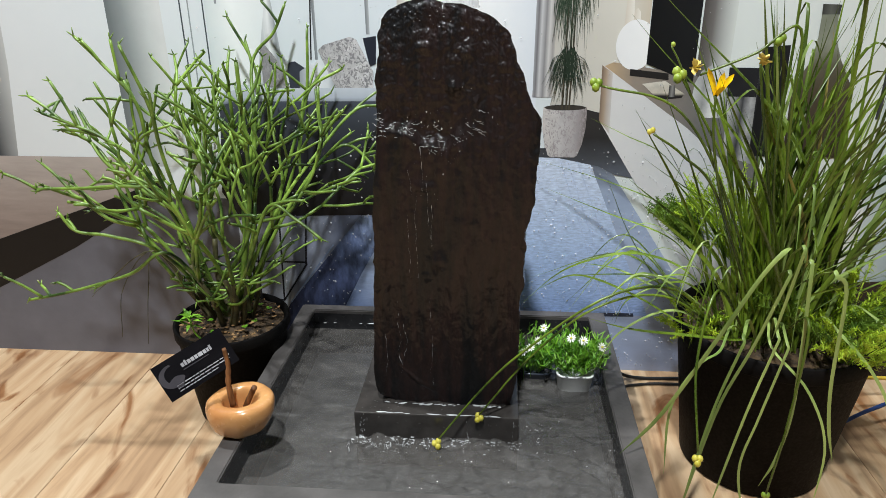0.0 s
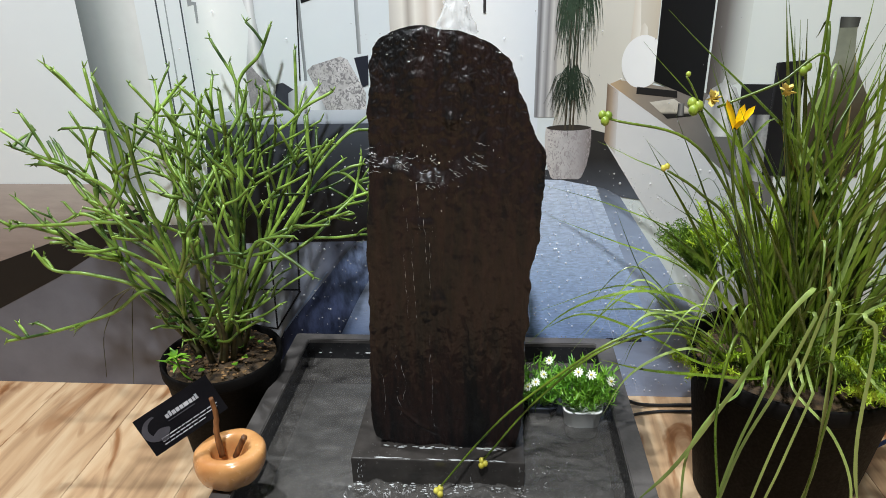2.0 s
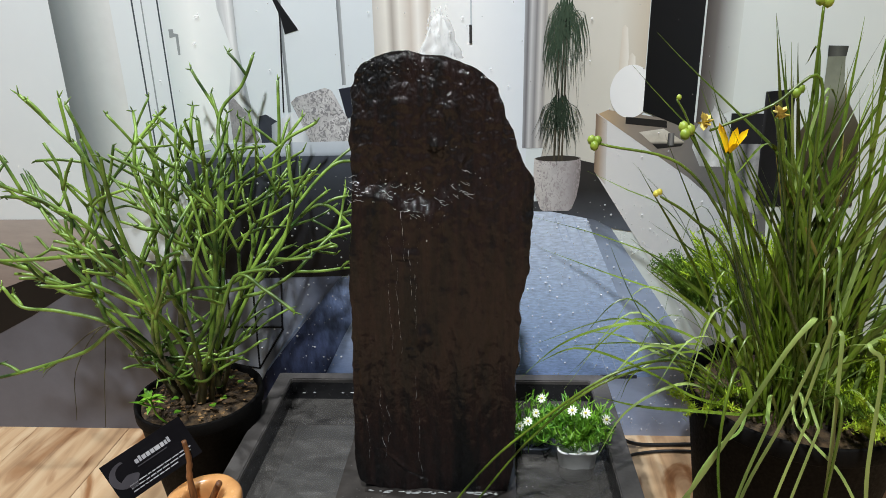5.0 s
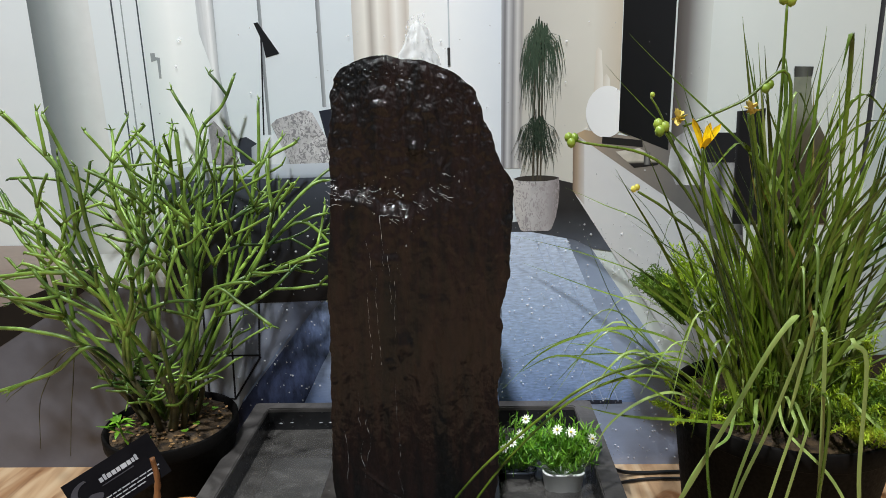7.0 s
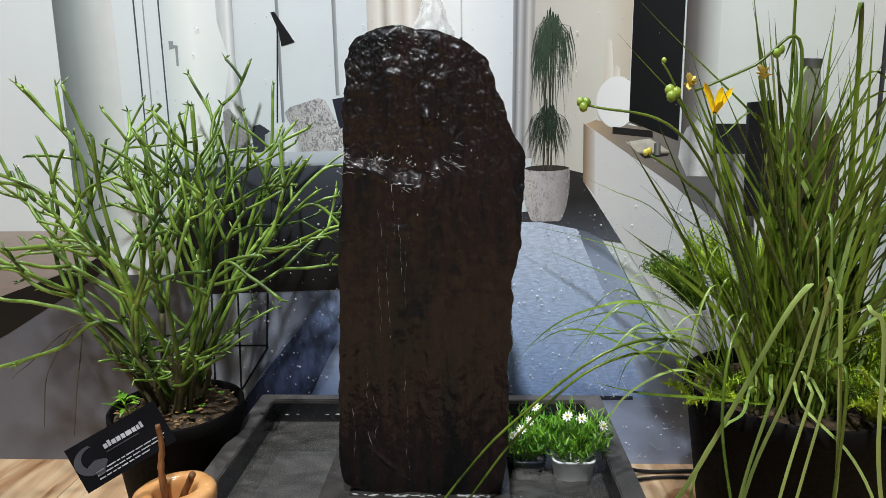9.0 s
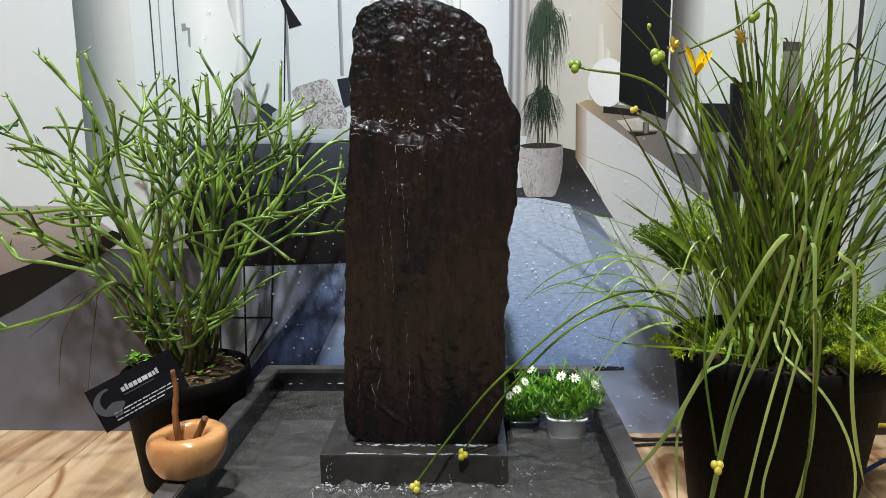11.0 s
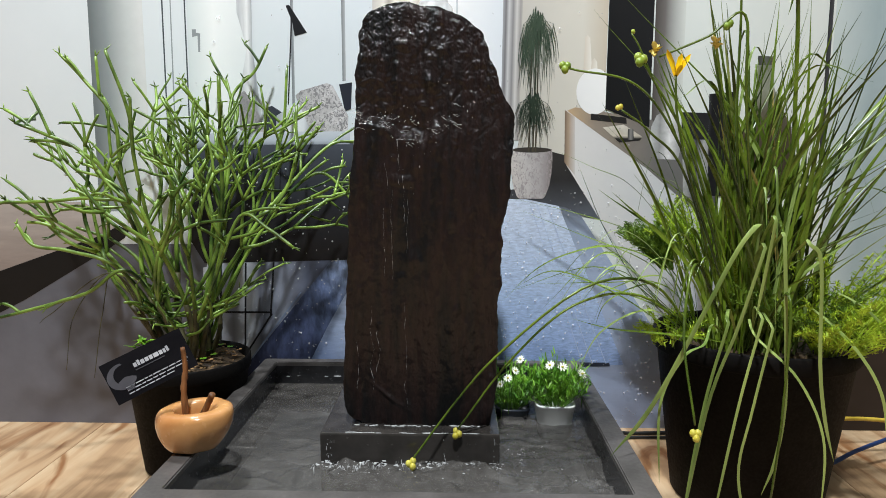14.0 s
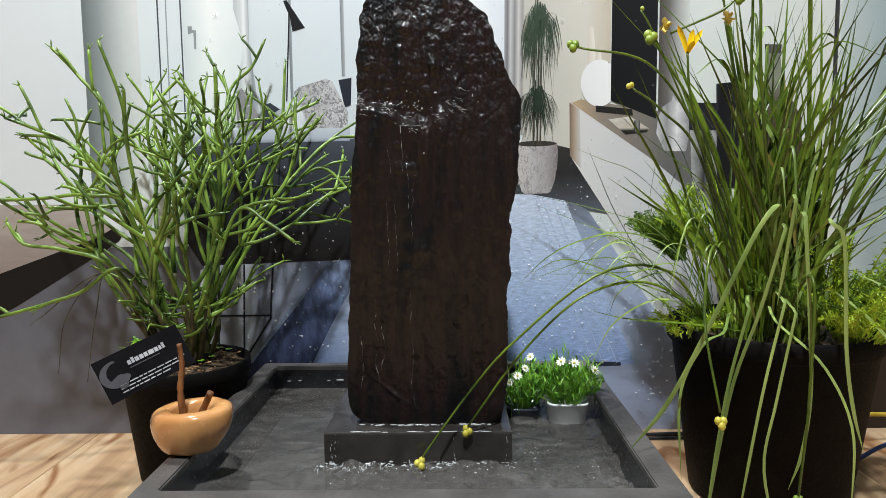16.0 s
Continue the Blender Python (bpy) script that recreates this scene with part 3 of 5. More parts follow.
    printed("white_cushion", [(-0.208, 0.468), (-0.180, 0.484), (-0.168, 0.485), (-0.156, 0.441), (-0.210, 0.442)], ink("printed_white_cushion", [(0, srgb(150, 156, 166)), (0.45, srgb(232, 236, 240)), (0.8, srgb(222, 226, 232)), (1, srgb(150, 156, 164))], lo=-0.21, hi=-0.157, grain=0.08, scale=40), 34, banner)
    printed("white_table_leg", [(-0.328, 0.239), (-0.312, 0.244), (-0.318, 0.129), (-0.334, 0.129)], ink("printed_white_leg", [srgb(196, 200, 208)], grain=0.08), 35, banner)
    printed("dark_floor_strip", [(0.112, 0.356), (0.164, 0.362), (0.190, 0.418), (0.222, 0.410), (0.278, 0.315), (0.249, 0.320), (0.223, 0.333), (0.164, 0.345), (0.112, 0.346)], ink("printed_far_floor", [(0, srgb(92, 97, 108)), (0.25, srgb(70, 72, 78)), (0.6, srgb(44, 43, 44)), (1, srgb(52, 50, 50))], axis="z", lo=0.322, hi=0.41, grain=0.15, scale=40), 36, banner)
    printed("rug_fringe", [(0.243, 0.094), (0.296, 0.094), (0.297, 0.088), (0.243, 0.087)], ink("printed_rug_fringe", [srgb(52, 58, 74)], grain=0.3, scale=200), 37, banner)
    printed("floral_cushion", [(-0.179, 0.497), (-0.171, 0.504), (-0.132, 0.515), (-0.123, 0.511), (-0.101, 0.467), (-0.103, 0.440), (-0.156, 0.441)], floral, 38, banner)
    printed("white_bench_front", [(0.221, 0.475), (0.342, 0.390), (0.452, 0.296), (0.464, 0.093), (0.408, 0.110), (0.269, 0.323), (0.222, 0.396)], ink("printed_bench_front", [(0, srgb(222, 220, 220)), (0.5, srgb(212, 212, 216)), (1, srgb(186, 188, 196))], lo=0.22, hi=0.46, grain=0.05, scale=10), 39, banner)
    printed("sofa_back", [(-0.332, 0.425), (-0.308, 0.428), (-0.070, 0.429), (-0.078, 0.253), (-0.325, 0.246), (-0.348, 0.285)], ink("printed_sofa_back", [(0, srgb(22, 20, 22)), (0.35, srgb(34, 35, 40)), (0.75, srgb(56, 60, 68)), (1, srgb(74, 79, 90))], axis="z", lo=0.27, hi=0.43, grain=0.12, scale=14), 40, banner)
    printed("wooden_bench_top", [(0.221, 0.475), (0.233, 0.480), (0.345, 0.462), (0.442, 0.403), (0.452, 0.296), (0.342, 0.390)], ink("printed_bench_top", [(0, srgb(198, 170, 134)), (0.3, srgb(150, 138, 126)), (1, srgb(110, 108, 108))], lo=0.22, hi=0.36, grain=0.1, scale=20), 41, banner)
    printed("sofa_cushion_top", [(-0.330, 0.436), (-0.298, 0.444), (-0.099, 0.445), (-0.100, 0.426), (-0.308, 0.425), (-0.332, 0.419)], ink("printed_sofa_top", [(0, srgb(120, 128, 140)), (0.4, srgb(186, 194, 206)), (1, srgb(204, 210, 220))], axis="z", lo=0.422, hi=0.445, grain=0.06), 42, banner)
    printed("sofa_seam", [(-0.202, 0.427), (-0.200, 0.427), (-0.212, 0.271), (-0.214, 0.271)], ink("printed_sofa_seam", [srgb(28, 30, 36)]), 43, banner)
    printed("bench_end", [(0.218, 0.476), (0.233, 0.466), (0.235, 0.381), (0.219, 0.400)], ink("printed_bench_end", [(0, srgb(120, 100, 84)), (0.4, srgb(170, 150, 130)), (1, srgb(205, 200, 198))], lo=0.218, hi=0.234, grain=0.06), 44, banner)
    printed("glass_cloche", [(0.343, 0.430), (0.345, 0.452), (0.352, 0.468), (0.364, 0.476), (0.366, 0.484), (0.370, 0.476), (0.382, 0.468), (0.389, 0.452), (0.391, 0.430), (0.386, 0.404), (0.355, 0.405)], ink("printed_cloche", [(0, srgb(206, 208, 210)), (0.3, srgb(150, 150, 152)), (0.6, srgb(224, 224, 226)), (1, srgb(128, 128, 132))], lo=0.343, hi=0.392, grain=0.3, scale=50), 45, banner)
    printed("television", [(0.280, 1.200), (0.344, 1.200), (0.342, 0.451), (0.277, 0.478)], ink("printed_television", [(0, srgb(12, 13, 16)), (1, srgb(24, 25, 28))], lo=0.28, hi=0.345, grain=0.1), 46, banner)
    printed("dark_box", [(0.388, 0.473), (0.428, 0.472), (0.430, 0.403), (0.392, 0.404)], ink("printed_dark_box", [srgb(34, 34, 38)], grain=0.2), 47, banner)
    printed("television_stand", [(0.256, 0.471), (0.308, 0.465), (0.309, 0.456), (0.256, 0.462)], ink("printed_stand", [srgb(36, 34, 34)]), 48, banner)
    printed("glass_tray", [(0.274, 0.451), (0.305, 0.455), (0.333, 0.437), (0.329, 0.432), (0.299, 0.429)], ink("printed_tray", [(0, srgb(30, 28, 28)), (0.25, srgb(40, 38, 38)), (0.4, srgb(200, 192, 178)), (1, srgb(212, 206, 196))], axis="z", lo=0.428, hi=0.455, slant=0.0, grain=0.2, scale=80), 49, banner)
    printed("small_canister", [(0.311, 0.449), (0.319, 0.449), (0.320, 0.433), (0.311, 0.433)], ink("printed_canister", [(0, srgb(30, 30, 32)), (0.5, srgb(140, 138, 136)), (1, srgb(40, 40, 42))], lo=0.311, hi=0.320), 49.5, banner)
    printed("turntable", [(0.391, 0.434), (0.433, 0.433), (0.447, 0.335), (0.396, 0.352)], ink("printed_turntable", [(0, srgb(190, 190, 190)), (0.4, srgb(60, 60, 64)), (0.6, srgb(170, 170, 172)), (1, srgb(50, 50, 52))], lo=0.39, hi=0.446, grain=0.5, scale=50), 50, banner)
    printed("tall_speaker", [(0.427, 0.499), (0.463, 0.502), (0.469, 0.350), (0.432, 0.351)], ink("printed_speaker", [(0, srgb(60, 60, 64)), (0.15, srgb(22, 22, 26)), (1, srgb(30, 30, 34))], lo=0.426, hi=0.469), 51, banner)
    printed("glass_bottle", [(0.495, 0.540), (0.516, 0.540), (0.520, 0.508), (0.531, 0.482), (0.549, 0.451), (0.556, 0.349), (0.478, 0.350), (0.474, 0.446), (0.492, 0.481), (0.496, 0.508)], ink("printed_bottle", [(0, srgb(54, 46, 36)), (0.45, srgb(72, 64, 50)), (0.62, srgb(96, 92, 76)), (0.78, srgb(140, 144, 128)), (1, srgb(126, 130, 114))], axis="z", lo=0.35, hi=0.55, grain=0.25, scale=24), 52, banner)
    printed("bottle_cap", [(0.494, 0.553), (0.518, 0.552), (0.517, 0.540), (0.495, 0.540)], ink("printed_bottle_cap", [(0, srgb(58, 58, 56)), (0.5, srgb(96, 98, 92)), (1, srgb(50, 50, 48))], lo=0.494, hi=0.518, grain=0.2, scale=90), 53, banner)
    # round forms of the picture: the white disc, the tall glazed pot and its plant
    disc = [(0.2605 + 0.0265 * math.cos(a * math.pi / 20), 0.5025 + 0.033 * math.sin(a * math.pi / 20)) for a in range(40)]
    printed("white_disc", disc, ink("printed_disc", [(0, srgb(236, 236, 238)), (1, srgb(250, 250, 250))], lo=0.22, hi=0.29, grain=0.01), 45.5, banner)
    pot = [(0.1705 + s * w, z) for s in (-1, 1) for w, z in ((0.030, 0.419), (0.031, 0.405), (0.0305, 0.388), (0.027, 0.366), (0.021, 0.349), (0.017, 0.346))][:]
    pot = pot[:6] + pot[:5:-1]
    printed("glazed_pot", pot, ink("printed_glazed_pot", [(0, srgb(206, 200, 196)), (0.4, srgb(190, 186, 186)), (0.75, srgb(170, 164, 166)), (1, srgb(120, 112, 110))], lo=0.14, hi=0.202, grain=0.15, scale=70, motif=(srgb(160, 152, 154), 230, (1, 1, 0.6), 0.53)), 57, banner)
    printed("pot_mouth", [(0.1705 + 0.029 * math.cos(a * math.pi / 12), 0.418 + 0.004 * math.sin(a * math.pi / 12)) for a in range(24)], ink("printed_pot_mouth", [srgb(60, 56, 52)]), 58, banner)
    r = random.Random(7)
    leaf = ink("printed_drooping_leaves", [(0, srgb(28, 38, 30)), (0.5, srgb(44, 60, 46)), (1, srgb(66, 84, 66))], axis="z", lo=0.40, hi=0.63, grain=0.2, scale=120)
    for name, x0, z0, reach, fall, count in (("leaf_tuft", 0.176, 0.598, 0.025, 0.095, 110), ("leaf_tuft", 0.172, 0.484, 0.025, 0.052, 80)):
        bm = bmesh.new()
        for i in range(count):
            dx = r.uniform(-1, 1) * reach
            rise = r.uniform(-0.004, 0.030) * (1 - 0.6 * abs(dx) / reach)
            length = fall * r.uniform(0.5, 1.1) * (1 - 0.35 * abs(dx) / reach)
            xs, w = x0 + r.uniform(-0.006, 0.006), r.uniform(0.0005, 0.0011)
            zs = z0 - r.random() ** 2 * 0.030
            sway = r.gauss(0, 0.003)
            row = [(xs, zs), (xs + dx * 0.35, zs + rise), (xs + dx * 0.70, zs + rise * 0.3), (xs + dx * 0.95, zs - length * 0.45), (xs + dx * 1.05 + sway, zs - length)]
            pairs = [(bm.verts.new((x - w * (1 - k / 4.6), PRINT_Y - 0.0027 - i * 0.000004, z)), bm.verts.new((x + w * (1 - k / 4.6), PRINT_Y - 0.0027 - i * 0.000004, z))) for k, (x, z) in enumerate(row)]
            for p, q in zip(pairs, pairs[1:]):
                bm.faces.new((p[0], p[1], q[1], q[0]))
        part(name, bm, leaf, banner)
    stems = ink("printed_plant_stem", [srgb(72, 66, 54)], grain=0.3)
    for x in (0.166, 0.172, 0.176):
        printed("plant_stem", [(x - 0.0012, 0.415), (x + 0.0012, 0.415), (x + 0.003, 0.58), (x + 0.001, 0.58)], stems, 59, banner)
    # wire frame of the side table
    wire = ink("printed_black_wire", [srgb(26, 27, 32)])
    for a, b in (((-0.300, 0.247), (-0.306, 0.112)), ((-0.262, 0.247), (-0.268, 0.100)), ((-0.219, 0.248), (-0.226, 0.166)), ((-0.318, 0.170), (-0.224, 0.170)), ((-0.268, 0.101), (-0.224, 0.168)), ((-0.322, 0.108), (-0.268, 0.101))):
        d = Vector((b[0] - a[0], b[1] - a[1])).normalized() * 0.0014
        printed("table_wire", [(a[0] - d.y, a[1] + d.x), (a[0] + d.y, a[1] - d.x), (b[0] + d.y, b[1] - d.x), (b[0] - d.y, b[1] + d.x)], wire, 60, banner)
    # dark brown patch across the banner's lower right corner
    printed("dark_corner_patch", [(0.452, -0.0105), (0.94, -0.0105), (0.94, 0.175), (0.462, 0.15)], ink("printed_dark_corner", [(0, srgb(60, 48, 40)), (1, srgb(44, 38, 36))], lo=0.46, hi=0.8, grain=0.2, scale=12), 80, banner)
    # woven border lines of the rug
    border = ink("printed_rug_border", [srgb(186, 202, 230)], grain=0.2, scale=90)
    for k in (0.016, 0.030, 0.040):
        printed("rug_border", [(0.2085 - k, 0.340), (0.2092 - k, 0.340), (0.3155 - k * 1.5, 0.092), (0.3143 - k * 1.5, 0.092)], border, 61, banner)
    edge = ink("printed_rug_edge", [srgb(120, 134, 160)], grain=0.3, scale=90)
    printed("rug_border", [(-0.1795, 0.202), (-0.1775, 0.201), (-0.256, 0.097), (-0.259, 0.097)], edge, 62, banner)
    printed("door_pull", [(0.0565, 0.588), (0.0600, 0.588), (0.0600, 0.566), (0.0565, 0.566)], ink("printed_door_pull", [srgb(60, 58, 58)]), 63, banner)
    return banner


def banner_drops():
    """Beads of water clinging to the banner, part white to carry their highlights."""
    r = random.Random(21)
    verts, faces = [], []
    for i in range(1050):
        pick = r.random()
        if pick < 0.68:
            x, z = r.uniform(0.10, 0.40), r.uniform(0.0, 0.36)
        elif pick < 0.88:
            x, z = r.uniform(-0.28, -0.07), r.uniform(0.05, 0.40)
        else:
            x, z = r.uniform(-0.35, 0.40), r.uniform(0.25, 0.62)
        s = 0.0006 + 0.0012 * r.random() ** 2.5
        start = len(verts)
        for ring, (rad, out) in enumerate(((1.0, 0.0), (0.8, 0.5), (0.35, 0.72))):
            for k in range(7):
                a = 2 * math.pi * k / 7
                drop = 1.25 if math.sin(a) < 0 else 1.0
                verts.append((x + s * rad * math.cos(a), PRINT_Y - 0.0031 - s * out, z + s * rad * math.sin(a) * drop))
        for ring in range(2):
            for k in range(7):
                a, b = start + ring * 7 + k, start + ring * 7 + (k + 1) % 7
                faces.append((a, b, b + 7, a + 7))
        faces.append(tuple(start + 14 + k for k in range(7)))
    drops = raw_part("water_drops", verts, faces, MAT_BEAD)
    return tagged(drops, "water beads with whitened highlights splashed over the printed banner", "water drops", kind="stuff")


# ---- the fountain ----
BX0, BX1, BY0, BY1, RIM = -0.234, 0.248, 0.550, 0.988, 0.100
IX0, IX1, IY0, IY1 = -0.211, 0.223, 0.577, 0.970
WATER = 0.067


def basin():
    body = thing("fountain_basin", "square charcoal stone basin of shallow water, brown slate front", "fountain basin", (0, 0, 0))
    bm = bmesh.new()
    outer = [(BX0, BY0), (BX1, BY0), (BX1, BY1), (BX0, BY1)]
    inner = [(IX0, IY0), (IX1, IY0), (IX1, IY1), (IX0, IY1)]
    deep = [(x * 0.985, 0.774 + (y - 0.774) * 0.985) for x, y in inner]
    rows = [[bm.verts.new((x, y, z)) for x, y in ring] for ring, z in ((outer, FLOOR), (outer, RIM), (inner, RIM), (inner, RIM - 0.006))]
    for a, b in zip(rows, rows[1:]):
        for k in range(4):
            bm.faces.new((a[k], a[(k + 1) % 4], b[(k + 1) % 4], b[k]))
    bmesh.ops.recalc_face_normals(bm, faces=bm.faces[:])
    bmesh.ops.bevel(bm, geom=[e for e in bm.edges if all(v.co.z > 0.05 for v in e.verts)], offset=0.0014, segments=2, affect="EDGES")
    part("rim", bm, MAT_BASIN, body, "charcoal stone rim")
    for k in range(4):
        bm = bmesh.new()
        a, b = inner[k], inner[(k + 1) % 4]
        c, d = deep[(k + 1) % 4], deep[k]
        bm.faces.new([bm.verts.new((*a, RIM - 0.006)), bm.verts.new((*b, RIM - 0.006)), bm.verts.new((*c, 0.02)), bm.verts.new((*d, 0.02))])
        part("inner_wall", bm, MAT_WET_WALL, body, "dark wet inner wall")
    part("pool_floor", box(IX0 - 0.005, IX1 + 0.005, IY0 - 0.005, IY1 + 0.005, FLOOR + 0.002, 0.022), MAT_POOL_FLOOR, body)
    # slate facing of the front
    part("slate_facing", box(BX0 + 0.0004, BX1 - 0.0004, BY0 - 0.003, BY0 - 0.0002, FLOOR + 0.001, RIM - 0.002, 0.0008, 1), MAT_SLATE_BAND, body, "brown streaked slate facing")
    return body


def plinth():
    slab = part("plinth_slab", box(-0.092, 0.109, 0.707, 0.872, 0.0225, 0.100, 0.002), MAT_PLINTH)
    return tagged(slab, "low charcoal stone plinth under the standing stone, wet", "plinth")


def lerp_rows(rows, z):
    if z <= rows[0][0]:
        return rows[0][1]
    for (z0, v0), (z1, v1) in zip(rows, rows[1:]):
        if z <= z1:
            f = (z - z0) / (z1 - z0)
            return v0 + (v1 - v0) * f
    return rows[-1][1]


LEFT = [(0.099, -0.047), (0.106, -0.062), (0.122, -0.072), (0.16, -0.072), (0.28, -0.066), (0.40, -0.061), (0.47, -0.059), (0.521, -0.057), (0.542, -0.056), (0.555, -0.052), (0.564, -0.044), (0.570, -0.032), (0.574, -0.014)]
RIGHT = [(0.099, 0.101), (0.15, 0.106), (0.26, 0.109), (0.34, 0.113), (0.38, 0.118), (0.431, 0.120), (0.454, 0.118), (0.478, 0.108), (0.499, 0.101), (0.523, 0.091), (0.544, 0.081), (0.557, 0.068), (0.565, 0.050), (0.570, 0.034), (0.574, 0.012)]
STONE_Y = 0.787


def stone_front(x, z):
    """How far the front face stands before the stone's middle plane: a ledge at two thirds, chipped and pitted above it, split grain below."""
    ledge = 0.448 - 0.022 * math.exp(-((x - 0.012) / 0.026) ** 2) + 0.006 * noise.noise((x * 40, 0, 3)) - 0.004 * noise.noise((x * 110, 0, 6))
    step = 1 / (1 + math.exp(-(z - ledge) / (0.0034 + 0.02 * max(0, min(1, (x - 0.03) / 0.04)))))
    shelf = 0.007 + 0.006 * math.exp(-((x + 0.005) / 0.040) ** 2) * math.exp(-((z - ledge) / 0.030) ** 2)
    lip = 0.0024 * math.exp(-((z - ledge + 0.006) / 0.007) ** 2) * (0.4 + noise.noise((x * 60, z * 40, 4))) * max(0, min(1, (0.06 - x) / 0.03))
    grain = noise.noise((x * 24, z * 5, 1.3)) * 0.0056 + noise.noise((x * 70, z * 14, 7.7)) * 0.0026 + noise.noise((x * 150, z * 45, 2.7)) * 0.0012
    warp = 0.5 * noise.noise((x * 60, z * 60, 1))
    pits = noise.fractal((x * 62 + warp, z * 50, 9.1), 0.9, 2.1, 5)
    chips = abs(noise.noise((x * 95 + warp, z * 75, 8.8))) + 0.6 * abs(noise.noise((x * 38, z * 30 + warp, 1.8)))
    split = noise.fractal((x * 90, z * 9, 5.1), 0.8, 2.2, 6)
    band = math.exp(-((z - 0.39 - 0.3 * x) / 0.03) ** 2) * max(0, noise.noise((x * 20, z * 20, 8)) + 0.35)
    high = 0.0016 * pits + 0.0026 * chips + 0.0012 * abs(noise.noise((x * 230, z * 190, 2.8)))
    low = 0.0008 * split + 0.0005 * abs(noise.noise((x * 60, z * 40, 3.8)))
    low += 0.006 * max(0, noise.noise((x * 58, z * 46, 7.3)) - 0.40) + 0.004 * max(0, noise.noise((x * 110, z * 80, 2.3)) - 0.5)
    scar = 0.0028 * math.exp(-((z - 0.143 + 0.75 * (x + 0.03)) / 0.0028) ** 2) * math.exp(-((x + 0.015) / 0.02) ** 2)
    knob = 0.006 * math.exp(-((x - 0.030) / 0.006) ** 2 - ((z - 0.487) / 0.008) ** 2) + 0.0025 * math.exp(-((x - 0.012) / 0.010) ** 2 - ((z - 0.29) / 0.010) ** 2)
    slab = 0.003 * math.floor(2.2 * (noise.noise((x * 13, z * 9, 6.2)) + 0.5)) * (0.03 + step)
    return 0.054 - shelf * step + lip + grain + high * min(1, step + 0.8 * band) + low * (1 - step) + scar + knob + slab * 0.4 - 0.010 * max(0, (z - 0.5) / 0.075) ** 2


def standing_stone():
    """An upright slab: rings of front, right side, back and left side, displaced front and edges."""
    front, back, rows = 230, 60, 420
    n = front + back
    verts, faces = [], []
    for i in range(rows + 1):
        z = 0.099 + (0.5742 - 0.099) * (i / rows) ** 0.92
        xl, xr = lerp_rows(LEFT, z), lerp_rows(RIGHT, z)
        xl += 0.003 + 0.005 * min(1, max(0, (z - 0.36) / 0.08))
        xr += 0.003 * min(1, max(0, (z - 0.36) / 0.08))
        xl += (0.0010 + 0.0014 * min(1, max(0, (z - 0.40) / 0.05))) * noise.fractal((z * 45, 1.1, 0), 1, 2, 5)
        xr += 0.0032 * noise.fractal((z * 40, 9.3, 0), 1, 2, 5)
        for k in range(n):
            ahead = k < front
            s = k / front if ahead else (k - front) / back
            t = 0.5 - 0.5 * math.cos(math.pi * s)
            t = t if ahead else 1 - t
            x = xl + (xr - xl) * t
            edge = max(0.0, 1 - abs(2 * t - 1) ** 420) ** 0.5
            if ahead:
                y = STONE_Y - stone_front(x, z) * edge
            else:
                y = STONE_Y + (0.036 + 0.004 * noise.fractal((x * 20, z * 20, 12), 1, 2, 4)) * edge
            if not ahead:
                x = 0.024 + (x - 0.024) * 0.89
            jag = 0.0022 * noise.fractal((x * 30, y * 30, z * 30), 1, 2, 5)
            fall = 0.38 * max(0, y - STONE_Y + 0.048) * min(1, max(0, (z - 0.43) / 0.06))
            lump = 0.004 * noise.noise((x * 45, y * 45, 2.2)) * max(0, (z - 0.545) / 0.03)
            verts.append((x + jag * (1 if t > 0.5 else -1) * abs(2 * t - 1) ** 3, y, z + lump - fall))
    for i in range(rows):
        for k in range(n):
            a, b = i * n + k, i * n + (k + 1) % n
            faces.append((a, b, b + n, a + n))
    faces.append(tuple(rows * n + k for k in range(n)))
    faces.append(tuple(reversed(range(n))))
    stone = raw_part("standing_stone", verts, faces, MAT_STONE)
    return tagged(stone, "tall upright slab of wet dark slate with rusty streaks", "fountain stone")


def pool():
    """The water in the basin, ruffled most before the plinth."""
    nx, ny = 260, 240
    verts, faces = [], []
    for j in range(ny + 1):
        for i in range(nx + 1):
            x = IX0 - 0.0 + (IX1 - IX0) * i / nx
            y = IY0 + (IY1 - IY0) * j / ny
            near = math.exp(-(max(0, y - 0.70) / 0.05)) * min(1, 0.25 + max(0, (x + 0.17) / 0.1))
            near += 0.9 * math.exp(-((y - 0.693) / 0.013) ** 2) * (1 if -0.1 < x < 0.115 else 0)
            near = max(near, 0.95 * math.exp(-((x - 0.15) / 0.05) ** 2 - ((y - 0.74) / 0.09) ** 2), 0.022)
            w = noise.noise((x * 32, y * 46, 0.4)) * 0.0034 + noise.noise((x * 75, y * 95, 4.4)) * 0.0026 + noise.noise((x * 150, y * 190, 2.4)) * 0.0013
            verts.append((x, y, WATER + w * min(2.8, 1.7 * near)))
    for j in range(ny):
        for i in range(nx):
            a = j * (nx + 1) + i
            faces.append((a, a + 1, a + nx + 2, a + nx + 1))
    water = raw_part("water", verts, faces, MAT_POOL)
    return tagged(water, "shallow rippling water in the stone basin", "water", kind="structure")


